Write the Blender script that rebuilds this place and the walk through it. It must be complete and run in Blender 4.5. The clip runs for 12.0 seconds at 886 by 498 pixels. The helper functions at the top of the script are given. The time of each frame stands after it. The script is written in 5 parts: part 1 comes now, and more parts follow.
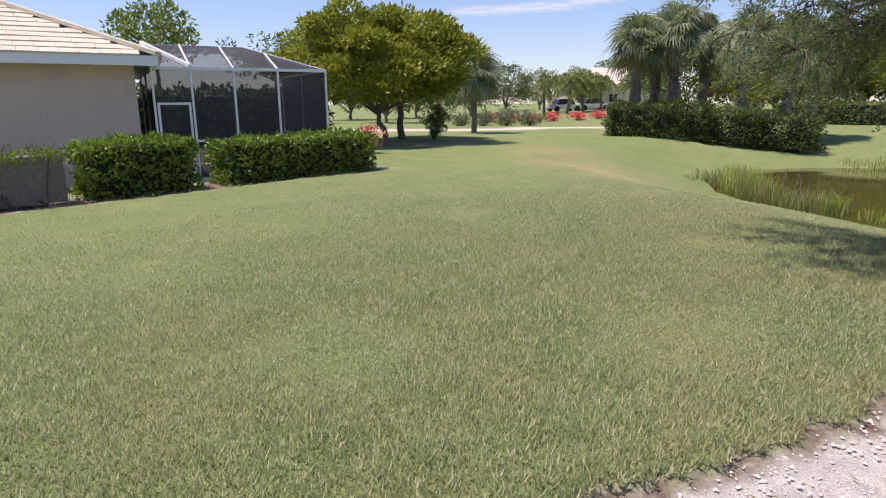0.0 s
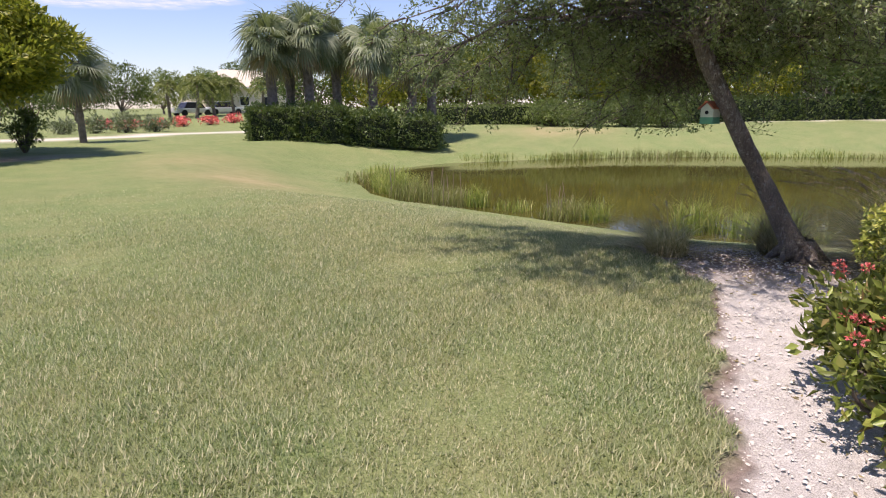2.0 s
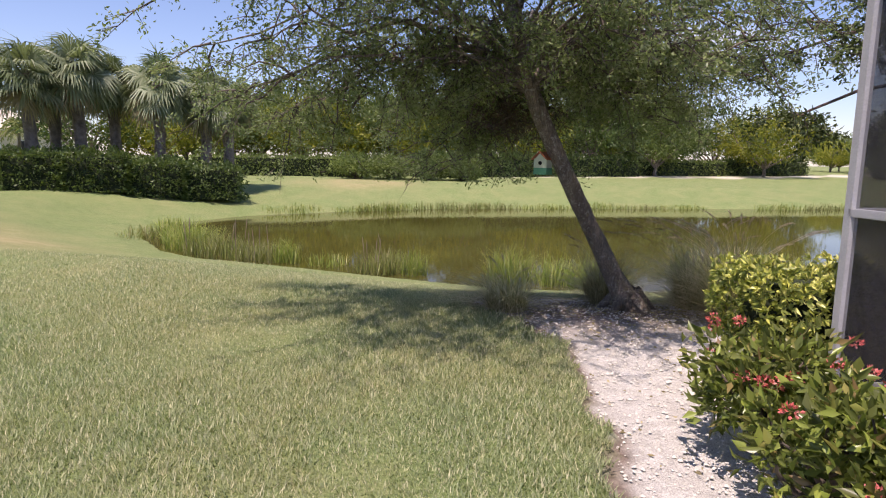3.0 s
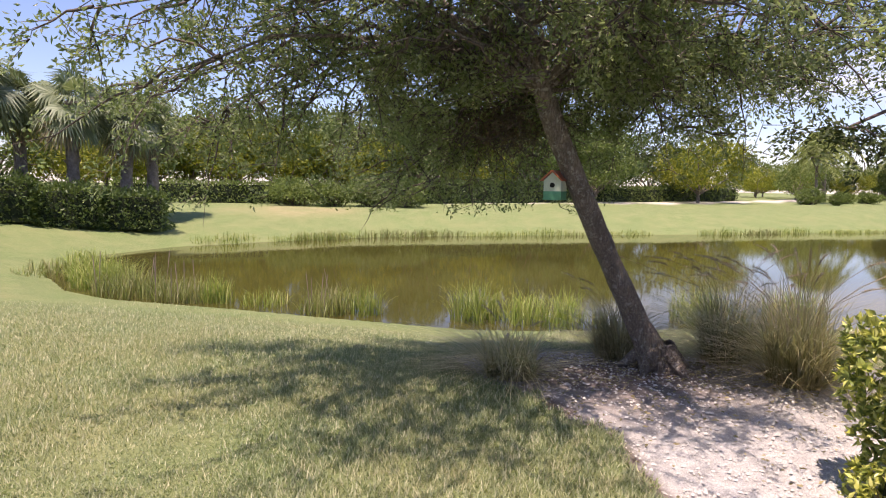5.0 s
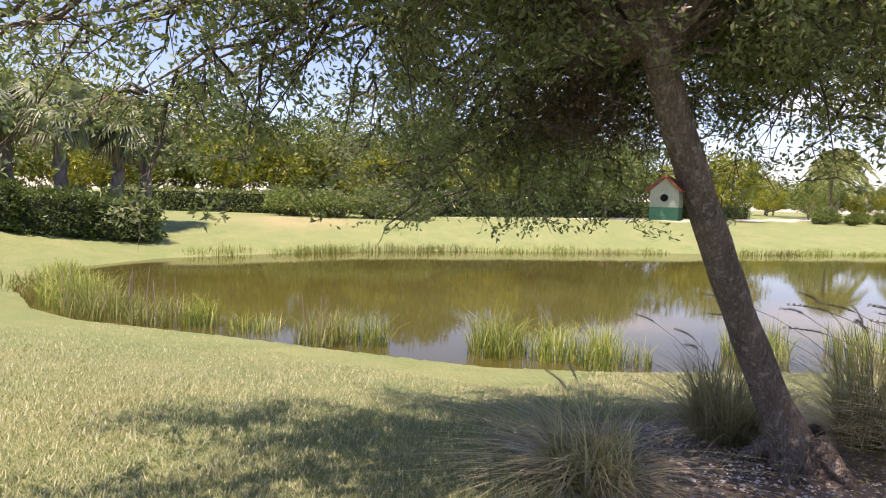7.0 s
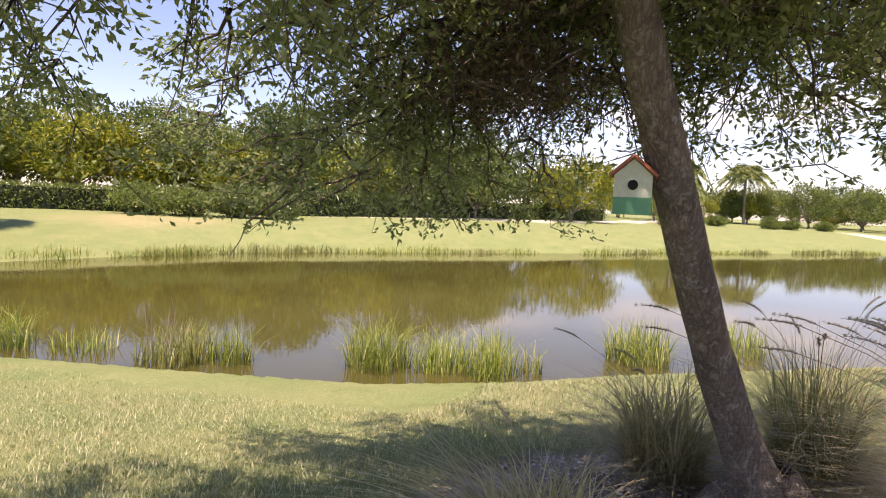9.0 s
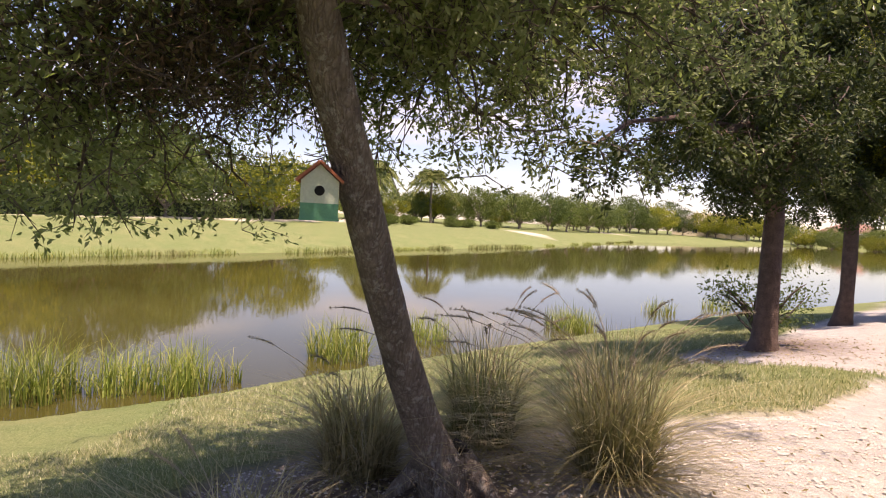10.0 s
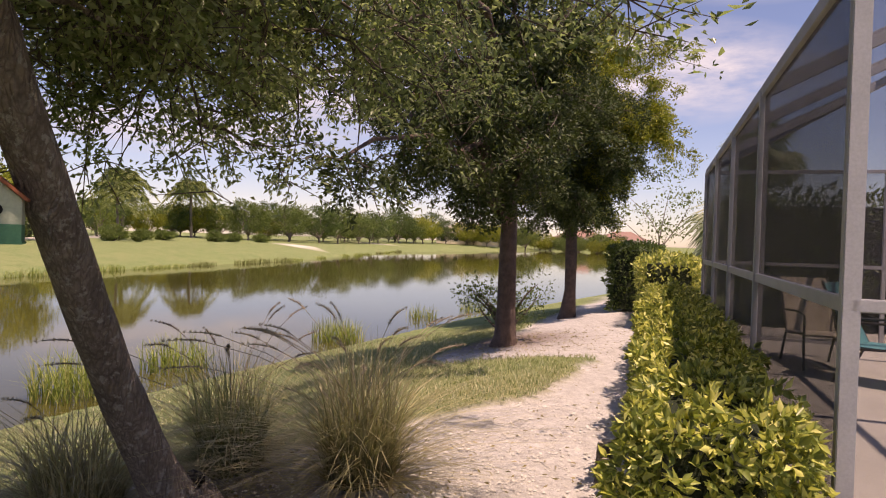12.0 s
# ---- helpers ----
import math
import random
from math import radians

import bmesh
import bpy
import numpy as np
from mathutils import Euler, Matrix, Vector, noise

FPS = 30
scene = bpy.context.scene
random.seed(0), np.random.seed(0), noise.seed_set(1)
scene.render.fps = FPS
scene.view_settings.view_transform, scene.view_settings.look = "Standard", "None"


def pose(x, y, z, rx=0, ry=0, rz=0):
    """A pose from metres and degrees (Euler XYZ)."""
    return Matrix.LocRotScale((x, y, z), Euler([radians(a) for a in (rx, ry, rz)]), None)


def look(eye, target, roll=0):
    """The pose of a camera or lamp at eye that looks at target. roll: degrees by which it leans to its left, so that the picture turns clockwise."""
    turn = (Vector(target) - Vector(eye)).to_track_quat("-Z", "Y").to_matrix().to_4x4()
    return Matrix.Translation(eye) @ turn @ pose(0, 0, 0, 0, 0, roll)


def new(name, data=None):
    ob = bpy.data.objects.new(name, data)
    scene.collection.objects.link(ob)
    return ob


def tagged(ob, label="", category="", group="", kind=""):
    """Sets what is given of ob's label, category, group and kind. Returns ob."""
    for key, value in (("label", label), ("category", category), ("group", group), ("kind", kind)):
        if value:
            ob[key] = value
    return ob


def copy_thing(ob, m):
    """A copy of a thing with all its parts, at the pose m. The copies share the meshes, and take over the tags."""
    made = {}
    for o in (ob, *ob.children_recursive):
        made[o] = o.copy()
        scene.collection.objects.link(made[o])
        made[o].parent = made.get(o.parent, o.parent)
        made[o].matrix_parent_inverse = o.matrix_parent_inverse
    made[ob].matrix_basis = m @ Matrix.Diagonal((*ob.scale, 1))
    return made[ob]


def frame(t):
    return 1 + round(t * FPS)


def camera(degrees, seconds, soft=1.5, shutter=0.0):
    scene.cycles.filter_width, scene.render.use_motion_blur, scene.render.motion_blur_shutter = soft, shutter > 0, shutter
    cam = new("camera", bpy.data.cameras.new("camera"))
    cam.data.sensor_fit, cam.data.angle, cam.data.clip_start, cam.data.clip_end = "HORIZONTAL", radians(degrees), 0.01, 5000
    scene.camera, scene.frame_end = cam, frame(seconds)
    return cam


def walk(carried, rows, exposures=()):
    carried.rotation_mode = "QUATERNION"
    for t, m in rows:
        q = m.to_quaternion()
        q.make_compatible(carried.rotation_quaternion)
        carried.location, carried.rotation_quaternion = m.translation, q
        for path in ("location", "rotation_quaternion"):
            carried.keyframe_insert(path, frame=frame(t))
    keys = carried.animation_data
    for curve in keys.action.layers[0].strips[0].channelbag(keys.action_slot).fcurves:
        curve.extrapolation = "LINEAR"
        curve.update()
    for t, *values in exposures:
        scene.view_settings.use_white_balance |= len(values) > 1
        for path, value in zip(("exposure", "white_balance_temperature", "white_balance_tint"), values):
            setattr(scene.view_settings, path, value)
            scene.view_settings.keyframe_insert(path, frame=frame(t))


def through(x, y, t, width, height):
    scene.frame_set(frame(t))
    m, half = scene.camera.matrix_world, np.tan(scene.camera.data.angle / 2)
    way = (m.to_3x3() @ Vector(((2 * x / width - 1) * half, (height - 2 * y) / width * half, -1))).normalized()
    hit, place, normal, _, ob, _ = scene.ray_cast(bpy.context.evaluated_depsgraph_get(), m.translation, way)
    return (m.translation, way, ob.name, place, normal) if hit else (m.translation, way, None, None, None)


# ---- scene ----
from collections import namedtuple

# ---------------------------------------------------------------- camera
cam = camera(72.0, 12.0, soft=1.1)


def aim(x, y, z, yaw, pitch, roll):
    return pose(x, y, z, 0, 0, yaw) @ pose(0, 0, 0, 90 + pitch) @ pose(0, 0, 0, 0, 0, roll)


PATH = [
    (0.0, 0.003, -0.004, 1.704, -0.196, -13.380, -0.324),
    (0.5, -0.050, 0.576, 1.738, -4.617, -13.163, -0.478),
    (1.0, -0.044, 1.101, 1.697, -13.884, -12.848, 0.594),
    (1.5, 0.118, 1.556, 1.648, -23.381, -13.129, -0.060),
    (2.0, 0.187, 1.934, 1.633, -33.080, -13.244, -0.475),
    (2.5, 0.239, 2.348, 1.568, -43.883, -10.879, 0.555),
    (3.0, 0.493, 2.751, 1.555, -51.719, -8.320, 0.947),
    (3.2, 0.634, 2.923, 1.564, -53.958, -7.973, 1.321),
    (4.8, 1.429, 3.868, 1.515, -56.952, -6.177, 0.765),
    (5.0, 1.530, 4.037, 1.506, -57.534, -5.764, 0.910),
    (5.5, 1.816, 4.309, 1.488, -57.581, -4.937, 1.120),
    (6.0, 2.146, 4.580, 1.504, -57.354, -4.873, 1.534),
    (6.5, 2.465, 4.891, 1.482, -57.490, -4.565, 1.811),
    (6.7, 2.596, 5.001, 1.488, -57.292, -4.651, 1.968),
    (8.3, 3.394, 5.767, 1.447, -59.846, -3.544, 1.474),
    (8.5, 3.482, 5.791, 1.431, -61.500, -3.778, 1.802),
    (9.0, 3.597, 5.792, 1.422, -69.575, -4.065, 2.573),
    (9.5, 3.668, 5.763, 1.435, -83.092, -3.390, 3.646),
    (10.0, 3.699, 5.744, 1.455, -96.926, -2.855, 3.064),
    (10.5, 3.713, 5.703, 1.459, -105.728, -2.588, 2.812),
    (11.0, 3.672, 5.646, 1.468, -110.314, -2.037, 2.307),
    (11.5, 3.628, 5.614, 1.476, -114.033, -1.344, 2.029),
    (12.0, 3.595, 5.573, 1.481, -117.986, -0.848, 1.775),
]
walk(cam, [(t, aim(*row)) for t, *row in PATH],
     exposures=[(0.0, 0.28, 6800, 23.5), (1.5, 0.42, 6850, 26), (3.0, 0.44, 6980, 27.5), (5.5, 0.75, 7200, 31), (8.5, 1.0, 7750, 34), (9.5, 0.85, 8050, 33), (10.5, 0.46, 8250, 35), (11.5, 0.22, 8400, 36), (12.0, 0.26, 8400, 36)])

# ---------------------------------------------------------------- light
world = bpy.data.worlds.new("sky")
scene.world = world
world.use_nodes = True
wn = world.node_tree
sky = wn.nodes.new("ShaderNodeTexSky")
sky.sky_type, sky.sun_disc = "NISHITA", False
sky.sun_elevation, sky.sun_rotation = radians(69), radians(-99)
sky.air_density, sky.dust_density, sky.ozone_density = 1.0, 0.25, 1.6
tone = wn.nodes.new("ShaderNodeMix")
tone.data_type, tone.blend_type = "RGBA", "MULTIPLY"
tone.inputs[0].default_value, tone.inputs[7].default_value = 1.0, (0.9, 0.96, 1.12, 1)
wn.links.new(sky.outputs[0], tone.inputs[6])
wn.links.new(tone.outputs[2], wn.nodes["Background"].inputs[0])
wn.nodes["Background"].inputs[1].default_value = 0.115
sun = new("sun", bpy.data.lights.new("sun", "SUN"))
sun.data.energy, sun.data.angle, sun.data.color = 4.6, radians(0.6), (1.0, 0.95, 0.86)
sun.matrix_world = look((0, 0, 40), (0.375 * 40, 0.06 * 40, 0))

WATER = -1.1
rng = np.random.default_rng(7)


# ---------------------------------------------------------------- node helpers
def mat_base(name):
    m = bpy.data.materials.new(name)
    m.use_nodes = True
    t = m.node_tree
    return m, t, t.nodes["Principled BSDF"]


def node(t, kind, **kw):
    n = t.nodes.new(kind)
    for k, v in kw.items():
        n.inputs[k.replace("_", " ")].default_value = v
    return n


def ramp(t, fac, stops):
    r = t.nodes.new("ShaderNodeValToRGB")
    while len(r.color_ramp.elements) < len(stops):
        r.color_ramp.elements.new(0.5)
    for e, (p, c) in zip(r.color_ramp.elements, stops):
        e.position, e.color = p, (*c, 1)
    t.links.new(fac, r.inputs[0])
    return r.outputs[0]


def mixc(t, fac, a, b, mode="MIX"):
    n = t.nodes.new("ShaderNodeMix")
    n.data_type, n.blend_type = "RGBA", mode
    for sock, v in ((n.inputs[0], fac), (n.inputs[6], a), (n.inputs[7], b)):
        if isinstance(v, bpy.types.NodeSocket):
            t.links.new(v, sock)
        elif isinstance(v, tuple):
            sock.default_value = (*v, 1)
        else:
            sock.default_value = v
    return n.outputs[2]


def coords(t):
    return t.nodes.new("ShaderNodeTexCoord").outputs["Object"]


def noise_fac(t, scale, detail=4, rough=0.6, vec=None):
    n = node(t, "ShaderNodeTexNoise", Scale=scale, Detail=detail, Roughness=rough)
    t.links.new(vec if vec else coords(t), n.inputs["Vector"])
    return n.outputs[0]


def bump(t, bsdf, height, strength=0.4, dist=0.02):
    b = node(t, "ShaderNodeBump", Strength=strength, Distance=dist)
    t.links.new(height, b.inputs["Height"])
    t.links.new(b.outputs[0], bsdf.inputs["Normal"])


def surface(name, dark, light, scale=6.0, fine=60.0, rough=0.8, metal=0.0, relief=0.3, dist=0.01):
    """A plain material with two scales of variation and a fine relief."""
    m, t, b = mat_base(name)
    big, small = noise_fac(t, scale), noise_fac(t, fine, 3)
    c = ramp(t, big, [(0.3, dark), (0.7, light)])
    c = mixc(t, 0.25, c, ramp(t, small, [(0.3, tuple(0.7 * v for v in dark)), (0.7, tuple(min(1, 1.15 * v) for v in light))]))
    t.links.new(c, b.inputs["Base Color"])
    b.inputs["Roughness"].default_value, b.inputs["Metallic"].default_value = rough, metal
    bump(t, b, small, relief, dist)
    return m


def foliage(name, stops, through=0.35, rough=0.45, tint=(0.35, 0.5, 0.05)):
    """Leaves: each leaf takes its own shade; part of the light passes through."""
    m, t, b = mat_base(name)
    geo = t.nodes.new("ShaderNodeNewGeometry")
    c = ramp(t, geo.outputs["Random Per Island"], stops)
    info = t.nodes.new("ShaderNodeObjectInfo")
    hsv = node(t, "ShaderNodeHueSaturation", Saturation=1.0)
    mr = node(t, "ShaderNodeMapRange")
    mr.inputs["To Min"].default_value, mr.inputs["To Max"].default_value = 0.8, 1.2
    t.links.new(info.outputs["Random"], mr.inputs["Value"])
    t.links.new(mr.outputs[0], hsv.inputs["Value"])
    t.links.new(c, hsv.inputs["Color"])
    c = mixc(t, 0.35, hsv.outputs[0], mixc(t, noise_fac(t, 1.7), hsv.outputs[0], stops[-1][1]))
    t.links.new(c, b.inputs["Base Color"])
    b.inputs["Roughness"].default_value = rough
    b.inputs["Specular IOR Level"].default_value = 0.35
    tr = t.nodes.new("ShaderNodeBsdfTranslucent")
    t.links.new(mixc(t, 0.35, c, tint), tr.inputs[0])
    mix = t.nodes.new("ShaderNodeMixShader")
    mix.inputs[0].default_value = through
    t.links.new(b.outputs[0], mix.inputs[1])
    t.links.new(tr.outputs[0], mix.inputs[2])
    t.links.new(mix.outputs[0], t.nodes["Material Output"].inputs[0])
    return m


# ---------------------------------------------------------------- materials
OAK_LEAF = foliage("oak_leaf", [(0.0, (0.07, 0.11, 0.045)), (0.5, (0.21, 0.26, 0.125)), (1.0, (0.4, 0.44, 0.26))], 0.6, 0.25)
YELLOW_LEAF = foliage("yellow_green_leaf", [(0.0, (0.06, 0.095, 0.012)), (0.6, (0.22, 0.24, 0.025)), (1.0, (0.42, 0.39, 0.05))], 0.35)
DARK_LEAF = foliage("dark_leaf", [(0.0, (0.03, 0.055, 0.018)), (0.7, (0.065, 0.105, 0.03)), (1.0, (0.12, 0.165, 0.05))], 0.28)
MID_LEAF = foliage("mid_leaf", [(0.0, (0.06, 0.095, 0.025)), (0.6, (0.125, 0.17, 0.045)), (1.0, (0.23, 0.28, 0.09))], 0.35)
HEDGE_LEAF = foliage("bright_hedge_leaf", [(0.0, (0.06, 0.13, 0.015)), (0.6, (0.13, 0.24, 0.03)), (1.0, (0.25, 0.36, 0.06))], 0.3, 0.35)
VARIEG_LEAF = foliage("variegated_leaf", [(0.0, (0.05, 0.1, 0.02)), (0.4, (0.14, 0.2, 0.035)), (0.62, (0.52, 0.53, 0.08)), (1.0, (0.8, 0.76, 0.28))], 0.35, 0.3)
IXORA_LEAF = foliage("ixora_leaf", [(0.0, (0.07, 0.11, 0.03)), (0.5, (0.14, 0.2, 0.045)), (0.85, (0.3, 0.4, 0.07)), (1.0, (0.26, 0.15, 0.08))], 0.35, 0.3)
PETAL = foliage("red_petal", [(0.0, (0.6, 0.08, 0.07)), (0.6, (0.75, 0.16, 0.15)), (1.0, (0.82, 0.35, 0.3))], 0.2, 0.5, (0.7, 0.1, 0.05))
# darker copy of the dark leaf, with the crowns' shade put into its colour
SHADE_LEAF = foliage("crown_shade_leaf", [(0.0, (0.014, 0.028, 0.01)), (0.7, (0.04, 0.062, 0.018)), (1.0, (0.09, 0.12, 0.035))], 0.14, 0.55)
PALM_LEAF = foliage("sabal_frond_leaf", [(0.0, (0.08, 0.11, 0.05)), (0.6, (0.18, 0.22, 0.12)), (1.0, (0.34, 0.37, 0.24))], 0.25)
PALM_DRY = foliage("dry_frond_leaf", [(0.0, (0.2, 0.15, 0.08)), (1.0, (0.36, 0.29, 0.17))], 0.2)
COCO_LEAF = foliage("feather_frond_leaf", [(0.0, (0.1, 0.14, 0.03)), (1.0, (0.28, 0.3, 0.1))], 0.3)
REED = foliage("reed_blade", [(0.0, (0.12, 0.2, 0.03)), (0.6, (0.25, 0.32, 0.06)), (1.0, (0.42, 0.4, 0.14))], 0.35)
REED_BROWN = foliage("brown_reed_blade", [(0.0, (0.14, 0.13, 0.05)), (0.5, (0.24, 0.21, 0.09)), (1.0, (0.22, 0.28, 0.07))], 0.3)
FOUNTAIN = foliage("fountain_grass_blade", [(0.0, (0.12, 0.15, 0.05)), (0.45, (0.26, 0.27, 0.11)), (0.8, (0.52, 0.44, 0.24)), (1.0, (0.66, 0.56, 0.36))], 0.4)
FOUNTAIN_DRY = foliage("dry_fountain_grass_blade", [(0.0, (0.16, 0.12, 0.06)), (0.6, (0.36, 0.28, 0.15)), (1.0, (0.56, 0.46, 0.28))], 0.35)
FOUNTAIN_STRAW = foliage("straw_fountain_grass_blade", [(0.0, (0.17, 0.16, 0.07)), (0.4, (0.42, 0.36, 0.19)), (0.8, (0.66, 0.56, 0.34)), (1.0, (0.78, 0.68, 0.46))], 0.45)
PLUME = foliage("grass_plume", [(0.0, (0.35, 0.27, 0.2)), (1.0, (0.6, 0.5, 0.4))], 0.4)
PLUME_DARK = foliage("dark_plume", [(0.0, (0.17, 0.12, 0.11)), (1.0, (0.34, 0.26, 0.23))], 0.3)
DEAD_LEAF = foliage("withered_leaf", [(0.0, (0.05, 0.03, 0.025)), (0.7, (0.11, 0.07, 0.055)), (1.0, (0.2, 0.13, 0.09))], 0.2)
LAWN_BLADE = foliage("lawn_blade", [(0.0, (0.03, 0.065, 0.014)), (0.4, (0.13, 0.205, 0.082)), (0.75, (0.3, 0.36, 0.18)), (0.94, (0.68, 0.63, 0.42))], 0.4, 0.45)


def patchy(m, straw):
    """Patches of straw-coloured blades in the lawn."""
    t = m.node_tree
    b = t.nodes["Principled BSDF"]
    old = b.inputs["Base Color"].links[0].from_socket
    mul = t.nodes.new("ShaderNodeMath")
    mul.operation = "MULTIPLY"
    t.links.new(ramp(t, noise_fac(t, 0.8, 5, 0.65), [(0.4, (0, 0, 0)), (0.66, (1, 1, 1))]), mul.inputs[0])
    t.links.new(ramp(t, noise_fac(t, 6.0, 4, 0.7), [(0.3, (0.05, 0.05, 0.05)), (0.65, (0.7, 0.7, 0.7))]), mul.inputs[1])
    t.links.new(mixc(t, mul.outputs[0], old, straw), b.inputs["Base Color"])


patchy(LAWN_BLADE, (0.46, 0.4, 0.22))
BARK = surface("grey_brown_bark", (0.15, 0.115, 0.092), (0.34, 0.28, 0.23), 9, 55, 0.9, 0, 1.0, 0.03)


def rugged_bark(m, scale=14.0):
    """Long cracks and pale lichen spots on a bark material."""
    t = m.node_tree
    b = t.nodes["Principled BSDF"]
    mp = node(t, "ShaderNodeMapping")
    mp.inputs["Scale"].default_value = (1, 1, 0.28)
    t.links.new(coords(t), mp.inputs[0])
    vo = node(t, "ShaderNodeTexVoronoi", Scale=scale * 3.2)
    vo.feature = "DISTANCE_TO_EDGE"
    dis = node(t, "ShaderNodeTexNoise", Scale=9.0, Detail=4.0)
    t.links.new(mp.outputs[0], dis.inputs["Vector"])
    t.links.new(mixc(t, 0.12, mp.outputs[0], dis.outputs[1]), vo.inputs["Vector"])
    old = b.inputs["Base Color"].links[0].from_socket
    crack = ramp(t, vo.outputs[0], [(0.0, (0.42, 0.38, 0.35)), (0.2, (1, 1, 1))])
    c = mixc(t, 0.6, old, mixc(t, 1.0, old, crack, "MULTIPLY"))
    spots = ramp(t, noise_fac(t, 22, 4, 0.7), [(0.55, (0, 0, 0)), (0.63, (1, 1, 1))])
    c = mixc(t, spots, c, mixc(t, 0.7, c, (0.42, 0.4, 0.35)))
    t.links.new(c, b.inputs["Base Color"])
    add = t.nodes.new("ShaderNodeMath")
    t.links.new(vo.outputs[0], add.inputs[0])
    t.links.new(noise_fac(t, 40, 5, 0.7, mp.outputs[0]), add.inputs[1])
    bump(t, b, add.outputs[0], 1.0, 0.035)


rugged_bark(BARK)
BARK_RED = surface("reddish_bark", (0.075, 0.05, 0.042), (0.19, 0.13, 0.105), 8, 50, 0.9, 0, 0.9, 0.03)
PALM_BARK = surface("palm_boot_bark", (0.1, 0.08, 0.065), (0.3, 0.25, 0.21), 5, 30, 0.9, 0, 0.9, 0.05)
TWIG = surface("twig_bark", (0.06, 0.045, 0.035), (0.14, 0.11, 0.09), 10, 60, 0.9)
STUCCO = surface("pinkish_stucco", (0.45, 0.36, 0.33), (0.55, 0.45, 0.41), 1.2, 90, 0.9, 0, 0.35, 0.006)
STUCCO_TAN = surface("tan_stucco", (0.6, 0.52, 0.42), (0.7, 0.62, 0.52), 1.2, 60, 0.9)
WHITE = surface("white_painted_metal", (0.7, 0.7, 0.72), (0.82, 0.82, 0.83), 3, 80, 0.4, 0, 0.05)
TILE = surface("pale_concrete_roof_tile", (0.5, 0.44, 0.34), (0.68, 0.61, 0.49), 2.5, 40, 0.85, 0, 0.3, 0.01)
TILE_RED = surface("red_clay_roof_tile", (0.27, 0.15, 0.11), (0.36, 0.22, 0.17), 2.5, 40, 0.85)
CONCRETE = surface("concrete_slab", (0.42, 0.4, 0.36), (0.55, 0.52, 0.47), 2, 60, 0.85, 0, 0.3, 0.006)
STONE = surface("shell_stone", (0.44, 0.41, 0.36), (0.72, 0.68, 0.62), 12, 70, 0.9, 0, 0.6, 0.01)
# near-black stands in for the shade deep between the hedge leaves
HEDGE_CORE_SHADE = surface("hedge_inside_shade", (0.012, 0.02, 0.008), (0.03, 0.045, 0.015), 9, 40, 0.95, 0, 1, 0.05)
TWIG_MASS = surface("grey_twig_mass", (0.2, 0.17, 0.15), (0.42, 0.37, 0.33), 14, 70, 0.95, 0, 1, 0.05)
GREY_TWIG = surface("grey_twig_bark", (0.2, 0.17, 0.15), (0.4, 0.35, 0.31), 10, 60, 0.9)
GREEN_PAINT = surface("green_birdhouse_paint", (0.07, 0.27, 0.15), (0.11, 0.35, 0.2), 14, 90, 0.6, 0, 0.2, 0.003)
CREAM_PAINT = surface("pale_green_birdhouse_paint", (0.5, 0.56, 0.42), (0.6, 0.65, 0.5), 14, 90, 0.6, 0, 0.2, 0.003)
RUST_PAINT = surface("rust_red_birdhouse_paint", (0.33, 0.09, 0.04), (0.46, 0.15, 0.07), 14, 90, 0.65, 0, 0.2, 0.003)
BLACK = surface("hole_shade_black", (0.004, 0.004, 0.004), (0.008, 0.008, 0.008), 5, 40, 0.9)
BRONZE = surface("dark_bronze_metal", (0.03, 0.028, 0.025), (0.06, 0.055, 0.05), 5, 60, 0.5, 0.3)
SLING = surface("beige_sling_fabric", (0.42, 0.36, 0.28), (0.52, 0.46, 0.37), 5, 300, 0.8)
TEAL = surface("teal_cushion_fabric", (0.06, 0.25, 0.28), (0.1, 0.34, 0.37), 5, 200, 0.85)
CUT_WOOD = surface("weathered_cut_wood", (0.3, 0.24, 0.18), (0.48, 0.4, 0.31), 20, 90, 0.85)
TERRACOTTA = surface("terracotta", (0.4, 0.17, 0.09), (0.5, 0.24, 0.14), 6, 60, 0.85)
CAR_WHITE = surface("white_car_paint", (0.75, 0.75, 0.76), (0.82, 0.82, 0.82), 2, 50, 0.25)
CAR_GLASS = surface("dark_car_glass", (0.02, 0.02, 0.025), (0.04, 0.04, 0.05), 2, 50, 0.1)
RUBBER = surface("black_rubber", (0.015, 0.015, 0.015), (0.03, 0.03, 0.03), 5, 50, 0.8)


def screen_material(name, dense):
    m, t, b = mat_base(name)
    b.inputs["Base Color"].default_value = (0.035, 0.035, 0.04, 1)
    b.inputs["Roughness"].default_value = 0.6
    tr = t.nodes.new("ShaderNodeBsdfTransparent")
    mix = t.nodes.new("ShaderNodeMixShader")
    mr = node(t, "ShaderNodeMapRange")
    mr.inputs["To Min"].default_value, mr.inputs["To Max"].default_value = dense - 0.06, dense + 0.06
    t.links.new(noise_fac(t, 3.0), mr.inputs["Value"])
    t.links.new(mr.outputs[0], mix.inputs[0])
    t.links.new(tr.outputs[0], mix.inputs[1])
    t.links.new(b.outputs[0], mix.inputs[2])
    t.links.new(mix.outputs[0], t.nodes["Material Output"].inputs[0])
    return m


SCREEN = screen_material("insect_screen", 0.56)
SCREEN_ROOF = screen_material("roof_screen_mesh", 0.72)
# one screen, two densities: darkened for the grazing front, thinned to let light in
SCREEN_GRAZING = screen_material("grazing_insect_screen", 0.6)
SCREEN_THINNED = screen_material("thinned_insect_screen", 0.24)
